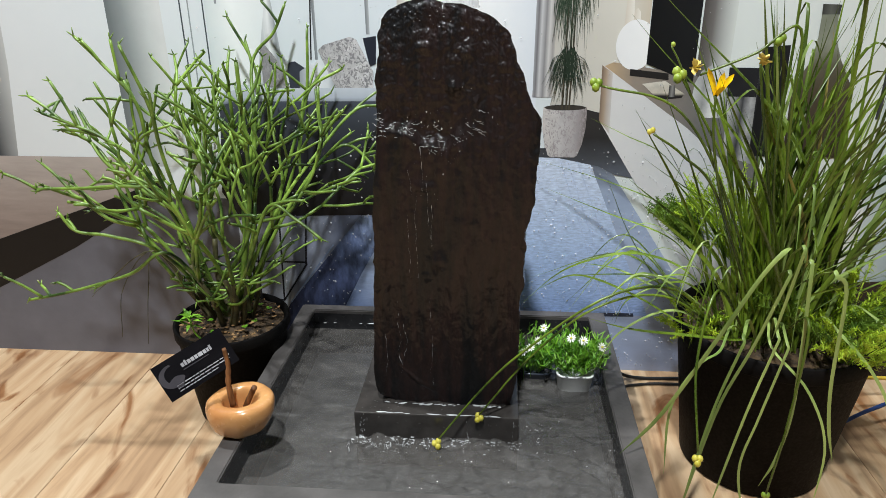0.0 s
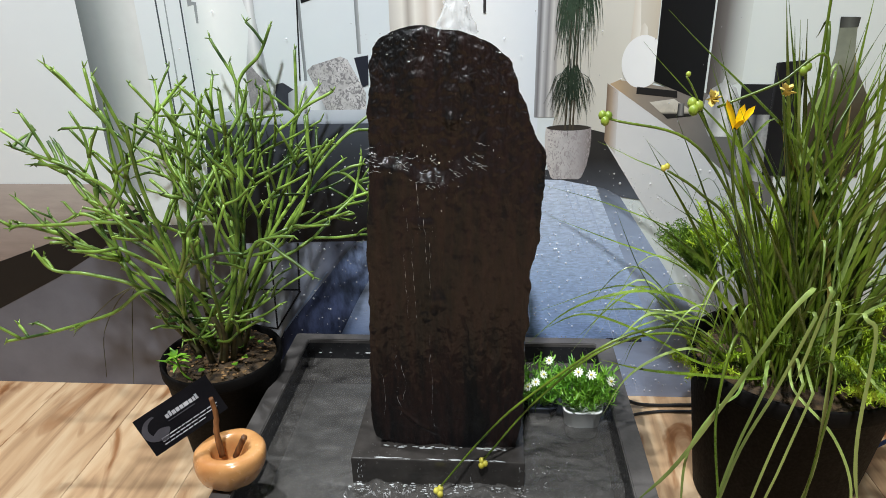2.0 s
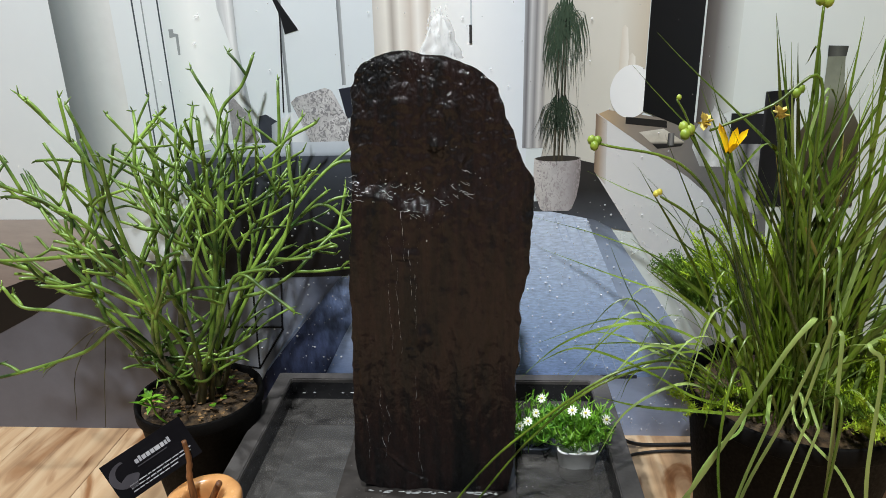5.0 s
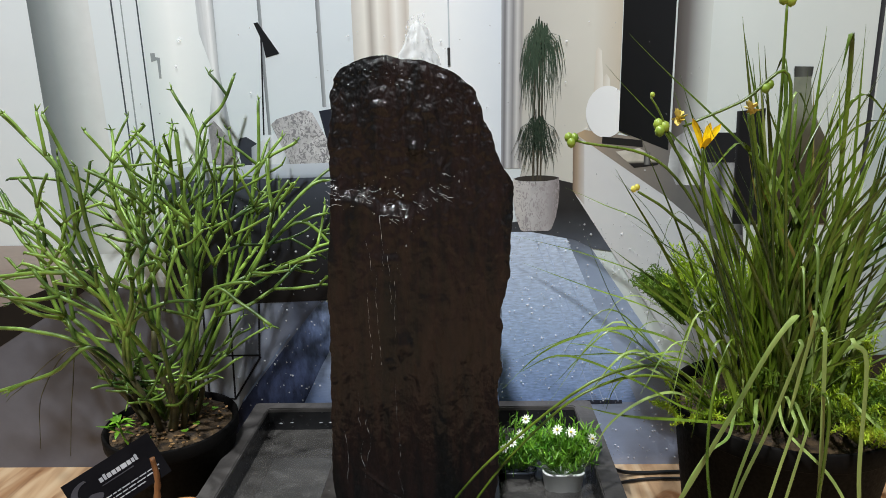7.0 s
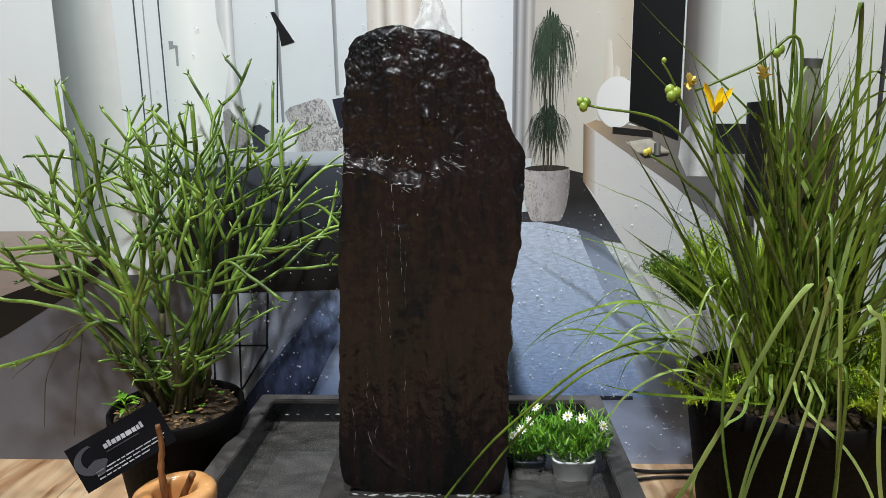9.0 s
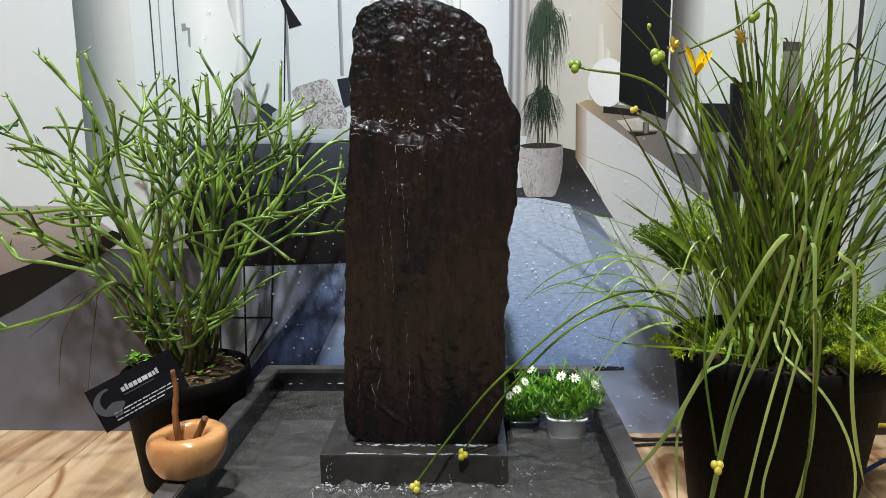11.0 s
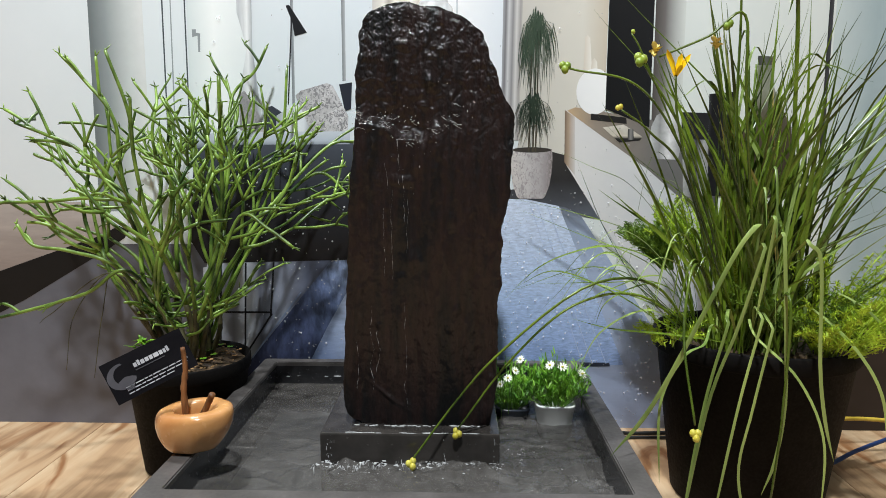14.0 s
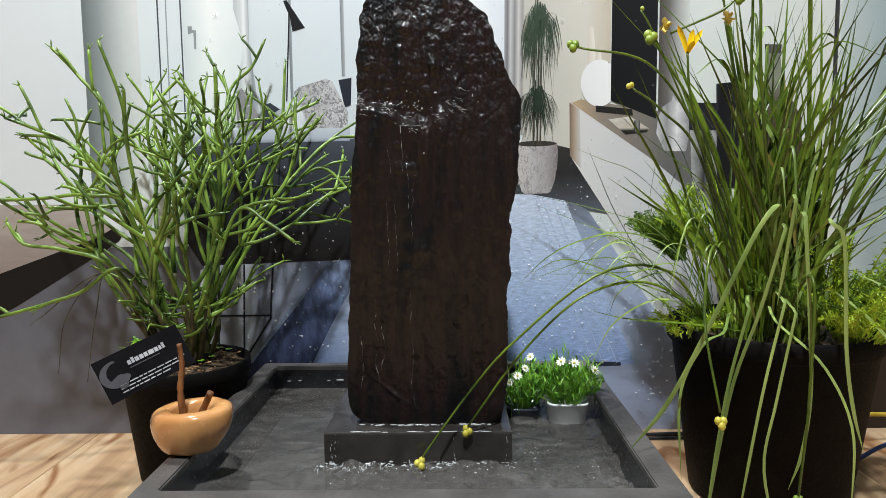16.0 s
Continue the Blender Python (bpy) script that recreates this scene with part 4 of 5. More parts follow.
def bead(verts, faces, at, r, stretch=(1, 1, 1), n=6):
    """Adds a small rounded bead."""
    start = len(verts)
    rows = ((0.0, -1), (0.75, -0.66), (1, 0), (0.75, 0.66), (0.0, 1))
    for rad, h in rows:
        for k in range(n):
            a = 2 * math.pi * k / n
            verts.append((at[0] + r * stretch[0] * rad * math.cos(a), at[1] + r * stretch[1] * rad * math.sin(a), at[2] + r * stretch[2] * h))
    for i in range(len(rows) - 1):
        for k in range(n):
            a, b = start + i * n + k, start + i * n + (k + 1) % n
            faces.append((a, b, b + n, a + n))


def running_water():
    """Water over the stone: the bubbling head, the wet ledge, rivulets down the face, splashes in the pool, and glints
    drawn in white.
    """
    r = random.Random(11)
    verts, faces = [], []
    profile = [tuple(p)[:2] for p in spline([(0.017, 0.0, 0), (0.0155, 0.008, 0), (0.012, 0.018, 0), (0.0085, 0.029, 0), (0.0045, 0.037, 0), (0.0, 0.041, 0)], 24)]
    v, f = lathe([(max(0, a), b) for a, b in profile], (0.034, 0.768, 0.562), 40, 0.55, 4)
    for x, y, z in v:
        k = 0.003 * noise.noise((x * 160, y * 160, z * 110))
        verts.append((x + k, y + k, z + 0.4 * k))
    faces.extend(f)
    for i in range(110):
        a, h = r.uniform(0, 6.28), r.random()
        w = 0.017 * (1 - 0.6 * h)
        bead(verts, faces, (0.034 + w * math.cos(a), 0.768 + w * math.sin(a), 0.566 + 0.042 * h), 0.0003 + 0.0010 * r.random() ** 3, (1, 1, r.uniform(1, 3.0)), 8)
    head = raw_part("water_head", verts, faces, MAT_SPARK)
    tagged(head, "bubbling head of clear water on top of the stone", "water jet", kind="stuff")
    verts, faces = [], []
    # white beads for drops and for the glints of ledge, top and upper face
    for i in range(340):
        pick = r.random()
        if pick < 0.5:
            x = r.gauss(0.006, 0.030)
            z = 0.447 - 0.022 * math.exp(-((x - 0.022) / 0.028) ** 2) + r.gauss(0.004, 0.011) * (1 + (r.random() < 0.3) * 1.2)
            if noise.noise((x * 90, z * 120, 4)) < -0.05:
                continue
            s = (r.uniform(0.5, 2.6), 0.4, r.uniform(0.6, 2.6))
        elif pick < 0.72:
            x, z = r.gauss(-0.012, 0.022), r.uniform(0.545, 0.566)
            s = (1.6, 0.5, 0.6)
        else:
            x, z = r.gauss(0.03, 0.03), r.uniform(0.36, 0.55)
            if noise.noise((x * 60, z * 60, 2)) < 0.34:
                continue
            s = (0.7, 0.45, 1.2)
        if not -0.055 < x < 0.1:
            continue
        bead(verts, faces, (x, STONE_Y - stone_front(x, z) - 0.0004, z), 0.00010 + 0.00050 * r.random() ** 3, s)
    # short curling white strokes shaped as glints where the film breaks over the ledge
    for i in range(46):
        x0 = r.uniform(-0.054, 0.062)
        z0 = 0.447 - 0.020 * math.exp(-((x0 - 0.016) / 0.028) ** 2) + r.gauss(0.0, 0.008)
        lean, long, thick = r.gauss(-0.2, 0.26), r.uniform(0.003, 0.011), r.uniform(0.00018, 0.0006)
        line = []
        for k in range(9):
            px = x0 + long * (k / 8 - 0.5)
            z = z0 + lean * long * (k / 8 - 0.5) + 0.0016 * noise.noise((px * 260, i * 1.7, 2))
            line.append(Vector((px, STONE_Y - stone_front(px, z) - 0.0001, z)))
        tube(line, [0.00002 + thick * math.sin(math.pi * k / 8) * (0.6 + 0.8 * noise.noise((k * 0.9, i * 2.3, 5))) for k in range(9)], 5, verts, faces)
    # broken threads running down the face, some whitened for the film's glints
    for x, z0, length in ((-0.036, 0.24, 0.10), (-0.029, 0.21, 0.05), (-0.018, 0.40, 0.03), (-0.004, 0.425, 0.05), (0.005, 0.36, 0.06), (0.003, 0.25, 0.13), (-0.052, 0.20, 0.06), (-0.012, 0.37, 0.10), (-0.020, 0.35, 0.08), (0.001, 0.385, 0.05)):
        steps = int(length / 0.003)
        line = []
        for k in range(steps + 1):
            z = z0 - length * k / steps
            px = x + 0.0035 * noise.noise((z * 45, x * 90, 1)) + 0.0012 * noise.noise((z * 190, x * 90, 4))
            line.append(Vector((px, STONE_Y - stone_front(px, z) - 0.0002, z)))
        tube(line, [max(0.00002, 0.0006 * (noise.noise((k * 0.5, x * 400, 3)) - 0.02)) for k in range(steps + 1)], 5, verts, faces)
    wet = raw_part("water_rivulets", verts, faces, MAT_SPARK)
    tagged(wet, "thin rivulets, drops and whitened glints running down the dark stone", "water", kind="stuff")
    verts, faces = [], []
    for i in range(150):
        x = r.uniform(-0.10, 0.115)
        y = 0.705 - abs(r.gauss(0, 0.022))
        if r.random() < 0.16:
            x, y = r.gauss(0.135, 0.025), r.gauss(0.735, 0.03)
        if not (IX0 + 0.01 < x < IX1 - 0.01 and 0.585 < y < 0.9):
            continue
        if noise.noise((x * 45, y * 60, 9)) < -0.05:
            continue
        bead(verts, faces, (x, y, WATER + 0.001 + 0.006 * r.random() ** 3), 0.0002 + 0.0006 * r.random() ** 3, (r.uniform(0.6, 4.0), 1, r.uniform(0.4, 2.6)))
    # elongated white beads drawn as edge glints on plinth, stone foot, rim, back wall
    for i in range(60):
        x = r.uniform(-0.088, 0.105)
        if noise.noise((x * 35, 8, 2)) > -0.15:
            bead(verts, faces, (x, 0.7082 + r.random() * 0.002, 0.1002), r.uniform(0.0005, 0.0009), (r.uniform(4, 11), 1, 0.5))
    for i in range(46):
        x = r.uniform(-0.055, 0.095)
        bead(verts, faces, (x, 0.727 + r.random() * 0.004, 0.1004), r.uniform(0.0005, 0.0010), (r.uniform(2, 6), 1, 0.7))
    for i in range(46):
        x = BX0 + 0.02 + (BX1 - BX0 - 0.04) * r.random()
        bead(verts, faces, (x, BY0 + 0.0012 + r.random() * 0.001, RIM - 0.0002), r.uniform(0.0003, 0.0008), (r.uniform(1, 9), 0.8, 0.5))
    for i in range(4):
        bead(verts, faces, (-0.2 + 0.09 * r.random(), 0.9655, WATER + 0.012 + 0.001 * r.random()), r.uniform(0.0006, 0.0012), (r.uniform(2, 6), 1, 0.7))
    # thin threads falling over the plinth's front edge
    for run in range(4):
        x = r.choice((-0.083, -0.06, -0.01, 0.012, 0.045, 0.07, 0.1)) + r.gauss(0, 0.004)
        for i in range(r.randint(2, 6)):
            bead(verts, faces, (max(-0.09, min(0.107, x)) + r.gauss(0, 0.0006), 0.7058 - 0.001 * r.random(), r.uniform(WATER + 0.002, 0.099)), r.uniform(0.0003, 0.0006), (0.6, 0.6, r.uniform(2, 6)))
    # broken crests along the waterline, their glints given as white beads
    for i in range(150):
        x = r.uniform(-0.095, 0.112)
        if noise.noise((x * 70, 3, 1)) < -0.1:
            continue
        bead(verts, faces, (x, 0.7035 - abs(r.gauss(0, 0.006)), WATER + 0.001 + 0.003 * r.random() ** 2), 0.0003 + 0.0006 * r.random() ** 2, (r.uniform(0.8, 4.0), 0.8, r.uniform(0.5, 1.6)))
    # thin curls of water thrown up before the plinth, white in place of glints
    for i in range(90):
        if i < 52:
            x, y = r.gauss(-0.045, 0.028), 0.695 - abs(r.gauss(0, 0.011))
        elif i < 74:
            x, y = r.uniform(0.0, 0.115), 0.700 - abs(r.gauss(0, 0.006))
        else:
            x, y = r.gauss(0.15, 0.02), r.gauss(0.72, 0.03)
        if not -0.1 < x < 0.19:
            continue
        h, w = (0.001 + 0.010 * r.random() ** 2.5) * (1 if i < 52 else 0.3), r.uniform(-0.006, 0.006)
        line = spline([(x, y, WATER), (x + w * 0.3, y - 0.001, WATER + h), (x + w, y - 0.002, WATER + h * r.uniform(0.2, 0.9))], 6)
        tube(line, [0.0001 + 0.0006 * r.random() ** 2 for k in range(7)], 5, verts, faces)
    splash = raw_part("water_splash", verts, faces, MAT_SPLASH)
    tagged(splash, "splashing drops in the pool, with white glints drawn along wet edges", "water", kind="stuff")


def incense_holder():
    """The tan stone bowl on the basin's rim with its two sticks."""
    at = (-0.2190, 0.667, RIM + 0.0005)
    holder = thing("stone_bowl", "polished tan stone bowl holding brown sticks on the basin rim", "bowl", at)
    profile = [(a * 0.95, b * 0.93) for a, b in ((0.0, 0.001), (0.018, 0.0), (0.0260, 0.0018), (0.0335, 0.010), (0.0395, 0.022), (0.0425, 0.033), (0.0418, 0.0415), (0.0375, 0.0462), (0.0300, 0.0475), (0.0235, 0.0455), (0.0205, 0.038), (0.018, 0.022), (0.010, 0.014), (0.0, 0.013))]
    fine = [tuple(p)[:2] for p in spline([(a, b, 0) for a, b in profile], 40)]
    verts, faces = lathe([(max(0, a), b) for a, b in fine], (0, 0, 0), 56, 0.09, 2)
    verts = [(x * 1.0 + 0.10 * z, y * 0.90, z + 0.05 * x * (1 if z > 0.03 else 0.3) + 0.0012 * noise.noise((x * 60, y * 60, z * 60))) for x, y, z in verts]
    raw_part("bowl", verts, faces, MAT_TAN, holder)
    line = spline([(-0.006, 0.002, 0.030), (-0.007, 0.001, 0.062), (-0.0045, 0.002, 0.085), (-0.0055, 0.0, 0.108)], 20)
    v, f = tube(line, [0.0036 * (1 + 0.25 * noise.noise((i * 0.6, 1, 2))) * (1 - i / 60) for i in range(21)], 9)
    raw_part("stick", v, f, MAT_STICK, holder, "tall gnarled brown stick")
    line = spline([(0.008, 0.004, 0.028), (0.018, 0.003, 0.048), (0.0235, 0.0, 0.058)], 10)
    v, f = tube(line, [0.0034 * (1 + 0.2 * noise.noise((i * 0.8, 4, 2))) for i in range(11)], 9)
    raw_part("stick", v, f, MAT_STICK, holder, "short broken brown stick")
    return holder


def business_card():
    corner, right, top = Vector((-0.2769, 0.6325, 0.1582)), Vector((-0.2132, 0.6800, 0.1870)), Vector((-0.2325, 0.684, 0.2165))
    ux = (right - corner).normalized()
    up = (top - right)
    up = (up - ux * up.dot(ux)).normalized()
    nz = ux.cross(up)
    m = Matrix(((*(ux * 0.95), 0), (*(up * 0.82), 0), (*nz, 0), (0, 0, 0, 1))).transposed()
    m.translation = corner
    card = thing("business_card", "black business card with silver print, leaning on a pot", "card")
    card.matrix_world = m
    W, Hh = 0.088, 0.054
    bm = box(0, W, 0, Hh, -0.0005, 0)
    part("card_sheet", bm, MAT_CARD, card)

    def bar(name, x0, x1, y0, y1, mat, n=1):
        return part(name, box(x0, x1, y0, y1, 0.00005, 0.00035), mat, card)

    # the emblem, a grey crescent and swirl, and the lettering as bars
    bm = bmesh.new()
    ring = [(0.016 + 0.0155 * math.cos(a), 0.030 + 0.0165 * math.sin(a)) for a in [radians(80 + k * 11) for k in range(20)]]
    inner = [(0.0185 + 0.0110 * math.cos(a), 0.031 + 0.0125 * math.sin(a)) for a in [radians(80 + k * 11) for k in range(20)]]
    a = [bm.verts.new((x, y, 0.0003)) for x, y in ring]
    b = [bm.verts.new((x, y, 0.0003)) for x, y in inner]
    for k in range(19):
        bm.faces.new((a[k], a[k + 1], b[k + 1], b[k]))
    part("emblem", bm, MAT_CARD_GREY, card)
    bm = bmesh.new()
    bm.faces.new([bm.verts.new((0.018 + (0.008 + 0.003 * math.sin(3 * t)) * math.cos(t), 0.019 + 0.009 * math.sin(t), 0.00035)) for t in [k * math.pi / 12 for k in range(24)]])
    part("emblem", bm, MAT_CARD_GREY, card)
    r = random.Random(2)
    x = 0.030
    for k in range(9):
        w = (0.0034, 0.0026, 0.0038, 0.0038, 0.0036, 0.0056, 0.0036, 0.0026, 0.0026)[k]
        tall = 0.0072 if k in (1, 8) else 0.0054
        bar("title_bar", x, x + w, 0.0335, 0.0335 + tall, MAT_CARD_INK)
        x += w + 0.0009
    bar("text_bar", 0.030, 0.062, 0.0292, 0.0304, MAT_CARD_GREY)
    for row, (x0, x1) in enumerate(((0.014, 0.083), (0.014, 0.080), (0.014, 0.064))):
        y = 0.0145 - row * 0.0042
        x = x0
        while x < x1:
            w = r.uniform(0.003, 0.009)
            bar("text_bar", x, min(x + w, x1), y, y + 0.0014, MAT_CARD_INK)
            x += w + 0.0012
    return card


def cable(name, points, radius, material, label):
    v, f = tube(spline(points, 40), [radius] * 41, 8)
    return tagged(raw_part(name, v, f, material), label, "cable", group="cables on the floor")


# ---- plants ----
def nursery_pot(parent, centre, base_r, rim_r, height, lip, label):
    profile = [(0.0, 0.0), (base_r * 0.96, 0.0), (base_r, 0.003), (base_r + (rim_r - base_r) * 0.80, height - lip - 0.002), (rim_r * 0.985, height - lip), (rim_r, height - lip + 0.002), (rim_r, height - 0.002), (rim_r - 0.0015, height), (rim_r - 0.004, height - 0.001), (rim_r - 0.006, height - 0.02), (rim_r - 0.008, height - 0.035)]
    v, f = lathe(profile, centre, 64, 0.006, 5)
    return raw_part("pot", v, f, MAT_PLASTIC, parent, label)


def soil(parent, centre, radius, z, seed=0, dome=0.008):
    verts, faces, n, rings = [(centre[0], centre[1], z + dome)], [], 40, 10
    for i in range(1, rings + 1):
        for k in range(n):
            a, rr = 2 * math.pi * k / n, radius * i / rings
            x, y = centre[0] + rr * math.cos(a), centre[1] + rr * math.sin(a)
            verts.append((x, y, z + dome * (1 - (i / rings) ** 2) + 0.004 * noise.fractal((x * 60, y * 60, seed), 1, 2, 4)))
    for k in range(n):
        faces.append((0, 1 + k, 1 + (k + 1) % n))
    for i in range(rings - 1):
        for k in range(n):
            a, b = 1 + i * n + k, 1 + i * n + (k + 1) % n
            faces.append((a, a + n, b + n, b))
    return raw_part("soil", verts, faces, MAT_SOIL, parent, "damp brown soil with bits of bark")


def pencil_plant():
    centre = Vector((-0.302, 0.868, FLOOR))
    plant = thing("pencil_cactus", "bushy green pencil cactus in a round black pot", "potted plant")
    nursery_pot(plant, centre, 0.062, 0.081, 0.151, 0.018, "round black plastic pot")
    soil(plant, centre, 0.073, 0.131, 3)
    r = random.Random(17)
    # bark bits
    v, f = [], []
    for i in range(150):
        a, q = r.uniform(0, 6.28), 0.070 * r.random() ** 0.5
        bead(v, f, (centre.x + q * math.cos(a), centre.y + q * math.sin(a), 0.138 + 0.004 * r.random()), r.uniform(0.0008, 0.0024), (r.uniform(0.7, 1.9), r.uniform(0.7, 1.6), 0.4), 5)
    tagged(raw_part("bark_mulch", v, f, MAT_CHIP, plant, "pale bark chips on the soil", smooth=False), kind="stuff")

    def leaflets(verts, faces, end, way, count):
        for k in range(count):
            d = (way * 0.6 + Vector((r.gauss(0, 0.6), r.gauss(0, 0.6), r.gauss(0.1, 0.6)))).normalized()
            far = r.uniform(0.004, 0.011)
            tube([end, end + d * far * 0.6, end + d * far], [0.0008, 0.0009, 0.0003], 4, verts, faces)

    def segment(verts, faces, at, end, bend, radius):
        """A near-straight jointed length, a little swollen at both joints."""
        line = spline([at, at.lerp(end, 0.5) + bend, end], 6)
        line = [Vector((min(p.x, -0.076), min(p.y, 0.987), p.z)) for p in line]
        tube(line, [radius * k for k in (1.08, 0.98, 0.95, 0.94, 0.93, 0.95, 0.86)], 7, verts, faces)
        return line

    def grow(verts, faces, at, way, length, radius, depth):
        end = at + way * length
        out = ((end.x + 0.285) / 0.212) ** 2 + ((end.y - 0.865) / 0.125) ** 2 + ((end.z - 0.335) / 0.195) ** 2
        if out > 1.0:
            depth = 0
            length *= r.uniform(0.45, 0.85)
            end = at + way * length
        end.y, end.x = min(end.y, 0.986), min(end.x, -0.078)
        line = segment(verts, faces, at, end, Vector((r.gauss(0, 1), r.gauss(0, 1), r.gauss(0, 1))) * 0.05 * length, radius)
        if depth == 0:
            leaflets(verts, faces, line[-1], way, r.randint(0, 3))
            return
        turn = Vector((r.gauss(0, 1), r.gauss(0, 0.5), r.gauss(0, 0.6)))
        turn = (turn - way * turn.dot(way)).normalized()
        for k, (lo, hi) in enumerate(((0.25, 0.70), (0.40, 1.10), (0.5, 1.2))):
            if k == 2 and r.random() > 0.16:
                break
            if k == 2:
                turn = way.cross(turn)
            d = (way + turn * r.uniform(lo, hi) * (1 if k == 0 else -1) + Vector((0, 0, 0.04))).normalized()
            if line[-1].z < 0.27 and d.z < 0.2:
                d = (d + Vector((0, 0, 0.5))).normalized()
            grow(verts, faces, line[-1], d, length * r.uniform(0.68, 1.02), radius * r.uniform(0.80, 0.92), depth - 1)
        if r.random() < 0.35:
            leaflets(verts, faces, line[3], way, 2)

    # thick stems fan out from the soil
    for i in range(13):
        a = 2 * math.pi * i / 13 * 2 + r.uniform(-0.25, 0.25)
        lean = r.uniform(0.05, 0.72)
        way = Vector((math.cos(a) * lean * 1.05, math.sin(a) * lean * 0.55 - 0.06, 1)).normalized()
        at = centre + Vector((math.cos(a) * 0.026, math.sin(a) * 0.022, 0.143))
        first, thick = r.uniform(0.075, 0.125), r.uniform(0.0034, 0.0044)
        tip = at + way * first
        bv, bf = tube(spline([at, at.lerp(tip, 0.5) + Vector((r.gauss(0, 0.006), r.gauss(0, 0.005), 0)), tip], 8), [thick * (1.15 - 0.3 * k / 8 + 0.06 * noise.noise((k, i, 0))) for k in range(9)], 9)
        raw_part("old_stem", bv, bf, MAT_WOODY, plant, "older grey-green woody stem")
        for q in range(2 if i % 4 else 1):
            d = (way + Vector((r.gauss(0, 0.35), r.gauss(0, 0.22), r.gauss(0, 0.2)))).normalized()
            v, f = [], []
            grow(v, f, tip, d, r.uniform(0.070, 0.100), thick * 0.72, 3)
            raw_part("stem", v, f, MAT_TWIG, plant)
        for q in range(1 + i % 2):
            v, f = [], []
            side = Vector((r.gauss(0, 1), r.gauss(-0.2, 0.5), r.uniform(-0.1, 0.8))).normalized()
            grow(v, f, at.lerp(tip, r.uniform(0.45, 0.95)), side, r.uniform(0.035, 0.06), thick * 0.5, 1)
            raw_part("side_twig", v, f, MAT_TWIG, plant)

    def shoot(*points, radius=0.0027, forks=(9, 13, 17, 20, 22, 24)):
        """A long branch with short side twigs."""
        v, f = [], []
        line = spline(points, 24)
        tube(line, [radius * (1 - 0.32 * k / 24) for k in range(25)], 8, v, f)
        for k in forks:
            if r.random() < 0.85:
                way = (line[min(k + 1, 24)] - line[k - 1]).normalized()
                d = (way + Vector((r.gauss(0, 0.6), r.gauss(0, 0.4), r.gauss(0.25, 0.5)))).normalized()
                end = line[k] + d * r.uniform(0.02, 0.06)
                end.y = min(end.y, 0.985)
                tv, tf = [], []
                segment(tv, tf, line[k], end, Vector((0, 0, 0.002)), radius * 0.72)
                leaflets(tv, tf, end, d, 3)
                raw_part("side_twig", tv, tf, MAT_TWIG, plant)
        leaflets(v, f, line[-1], (line[-1] - line[-2]).normalized(), 3)
        raw_part("stem", v, f, MAT_TWIG, plant)

    # branches that stand out of the crown
    shoot((-0.30, 0.85, 0.15), (-0.24, 0.80, 0.25), (-0.20, 0.79, 0.335), (-0.165, 0.782, 0.322), (-0.132, 0.773, 0.300), forks=(9, 13))
    shoot((-0.30, 0.86, 0.15), (-0.22, 0.88, 0.30), (-0.165, 0.92, 0.375), (-0.118, 0.945, 0.424), (-0.080, 0.95, 0.428))
    shoot((-0.29, 0.86, 0.15), (-0.20, 0.88, 0.31), (-0.13, 0.90, 0.385), (-0.078, 0.90, 0.345))
    shoot((-0.30, 0.85, 0.15), (-0.34, 0.80, 0.265), (-0.393, 0.79, 0.240), (-0.470, 0.78, 0.218), (-0.535, 0.78, 0.203), forks=(13, 18, 21, 22))
    shoot((-0.31, 0.86, 0.15), (-0.35, 0.80, 0.265), (-0.408, 0.79, 0.292), (-0.450, 0.785, 0.300), (-0.468, 0.785, 0.325), forks=(14, 18, 22))
    shoot((-0.31, 0.86, 0.15), (-0.34, 0.82, 0.33), (-0.375, 0.80, 0.355), (-0.436, 0.80, 0.352), (-0.50, 0.80, 0.350), radius=0.0028)
    shoot((-0.31, 0.87, 0.15), (-0.36, 0.82, 0.36), (-0.394, 0.80, 0.413), (-0.434, 0.80, 0.432), (-0.47, 0.80, 0.446))
    shoot((-0.31, 0.87, 0.15), (-0.36, 0.84, 0.36), (-0.365, 0.83, 0.45), (-0.40, 0.83, 0.50), (-0.429, 0.832, 0.531), radius=0.0027, forks=(12, 15, 18))
    shoot((-0.31, 0.86, 0.15), (-0.325, 0.80, 0.38), (-0.322, 0.78, 0.455), (-0.343, 0.776, 0.526), forks=(10, 14, 17))
    shoot((-0.29, 0.87, 0.15), (-0.238, 0.83, 0.33), (-0.230, 0.82, 0.42), (-0.228, 0.817, 0.503), radius=0.0035, forks=(9, 14, 18))
    shoot((-0.29, 0.87, 0.15), (-0.255, 0.90, 0.38), (-0.25, 0.94, 0.47), (-0.285, 0.95, 0.545), forks=(12, 16, 20))
    shoot((-0.29, 0.87, 0.15), (-0.25, 0.90, 0.38), (-0.255, 0.94, 0.485), (-0.224, 0.95, 0.525), (-0.207, 0.955, 0.560), forks=(12, 17, 20))
    shoot((-0.28, 0.88, 0.15), (-0.21, 0.92, 0.36), (-0.185, 0.94, 0.44), (-0.178, 0.95, 0.53), forks=(10, 15, 17))
    shoot((-0.28, 0.88, 0.15), (-0.20, 0.92, 0.36), (-0.185, 0.94, 0.445), (-0.135, 0.955, 0.478), radius=0.0028, forks=(10, 15))
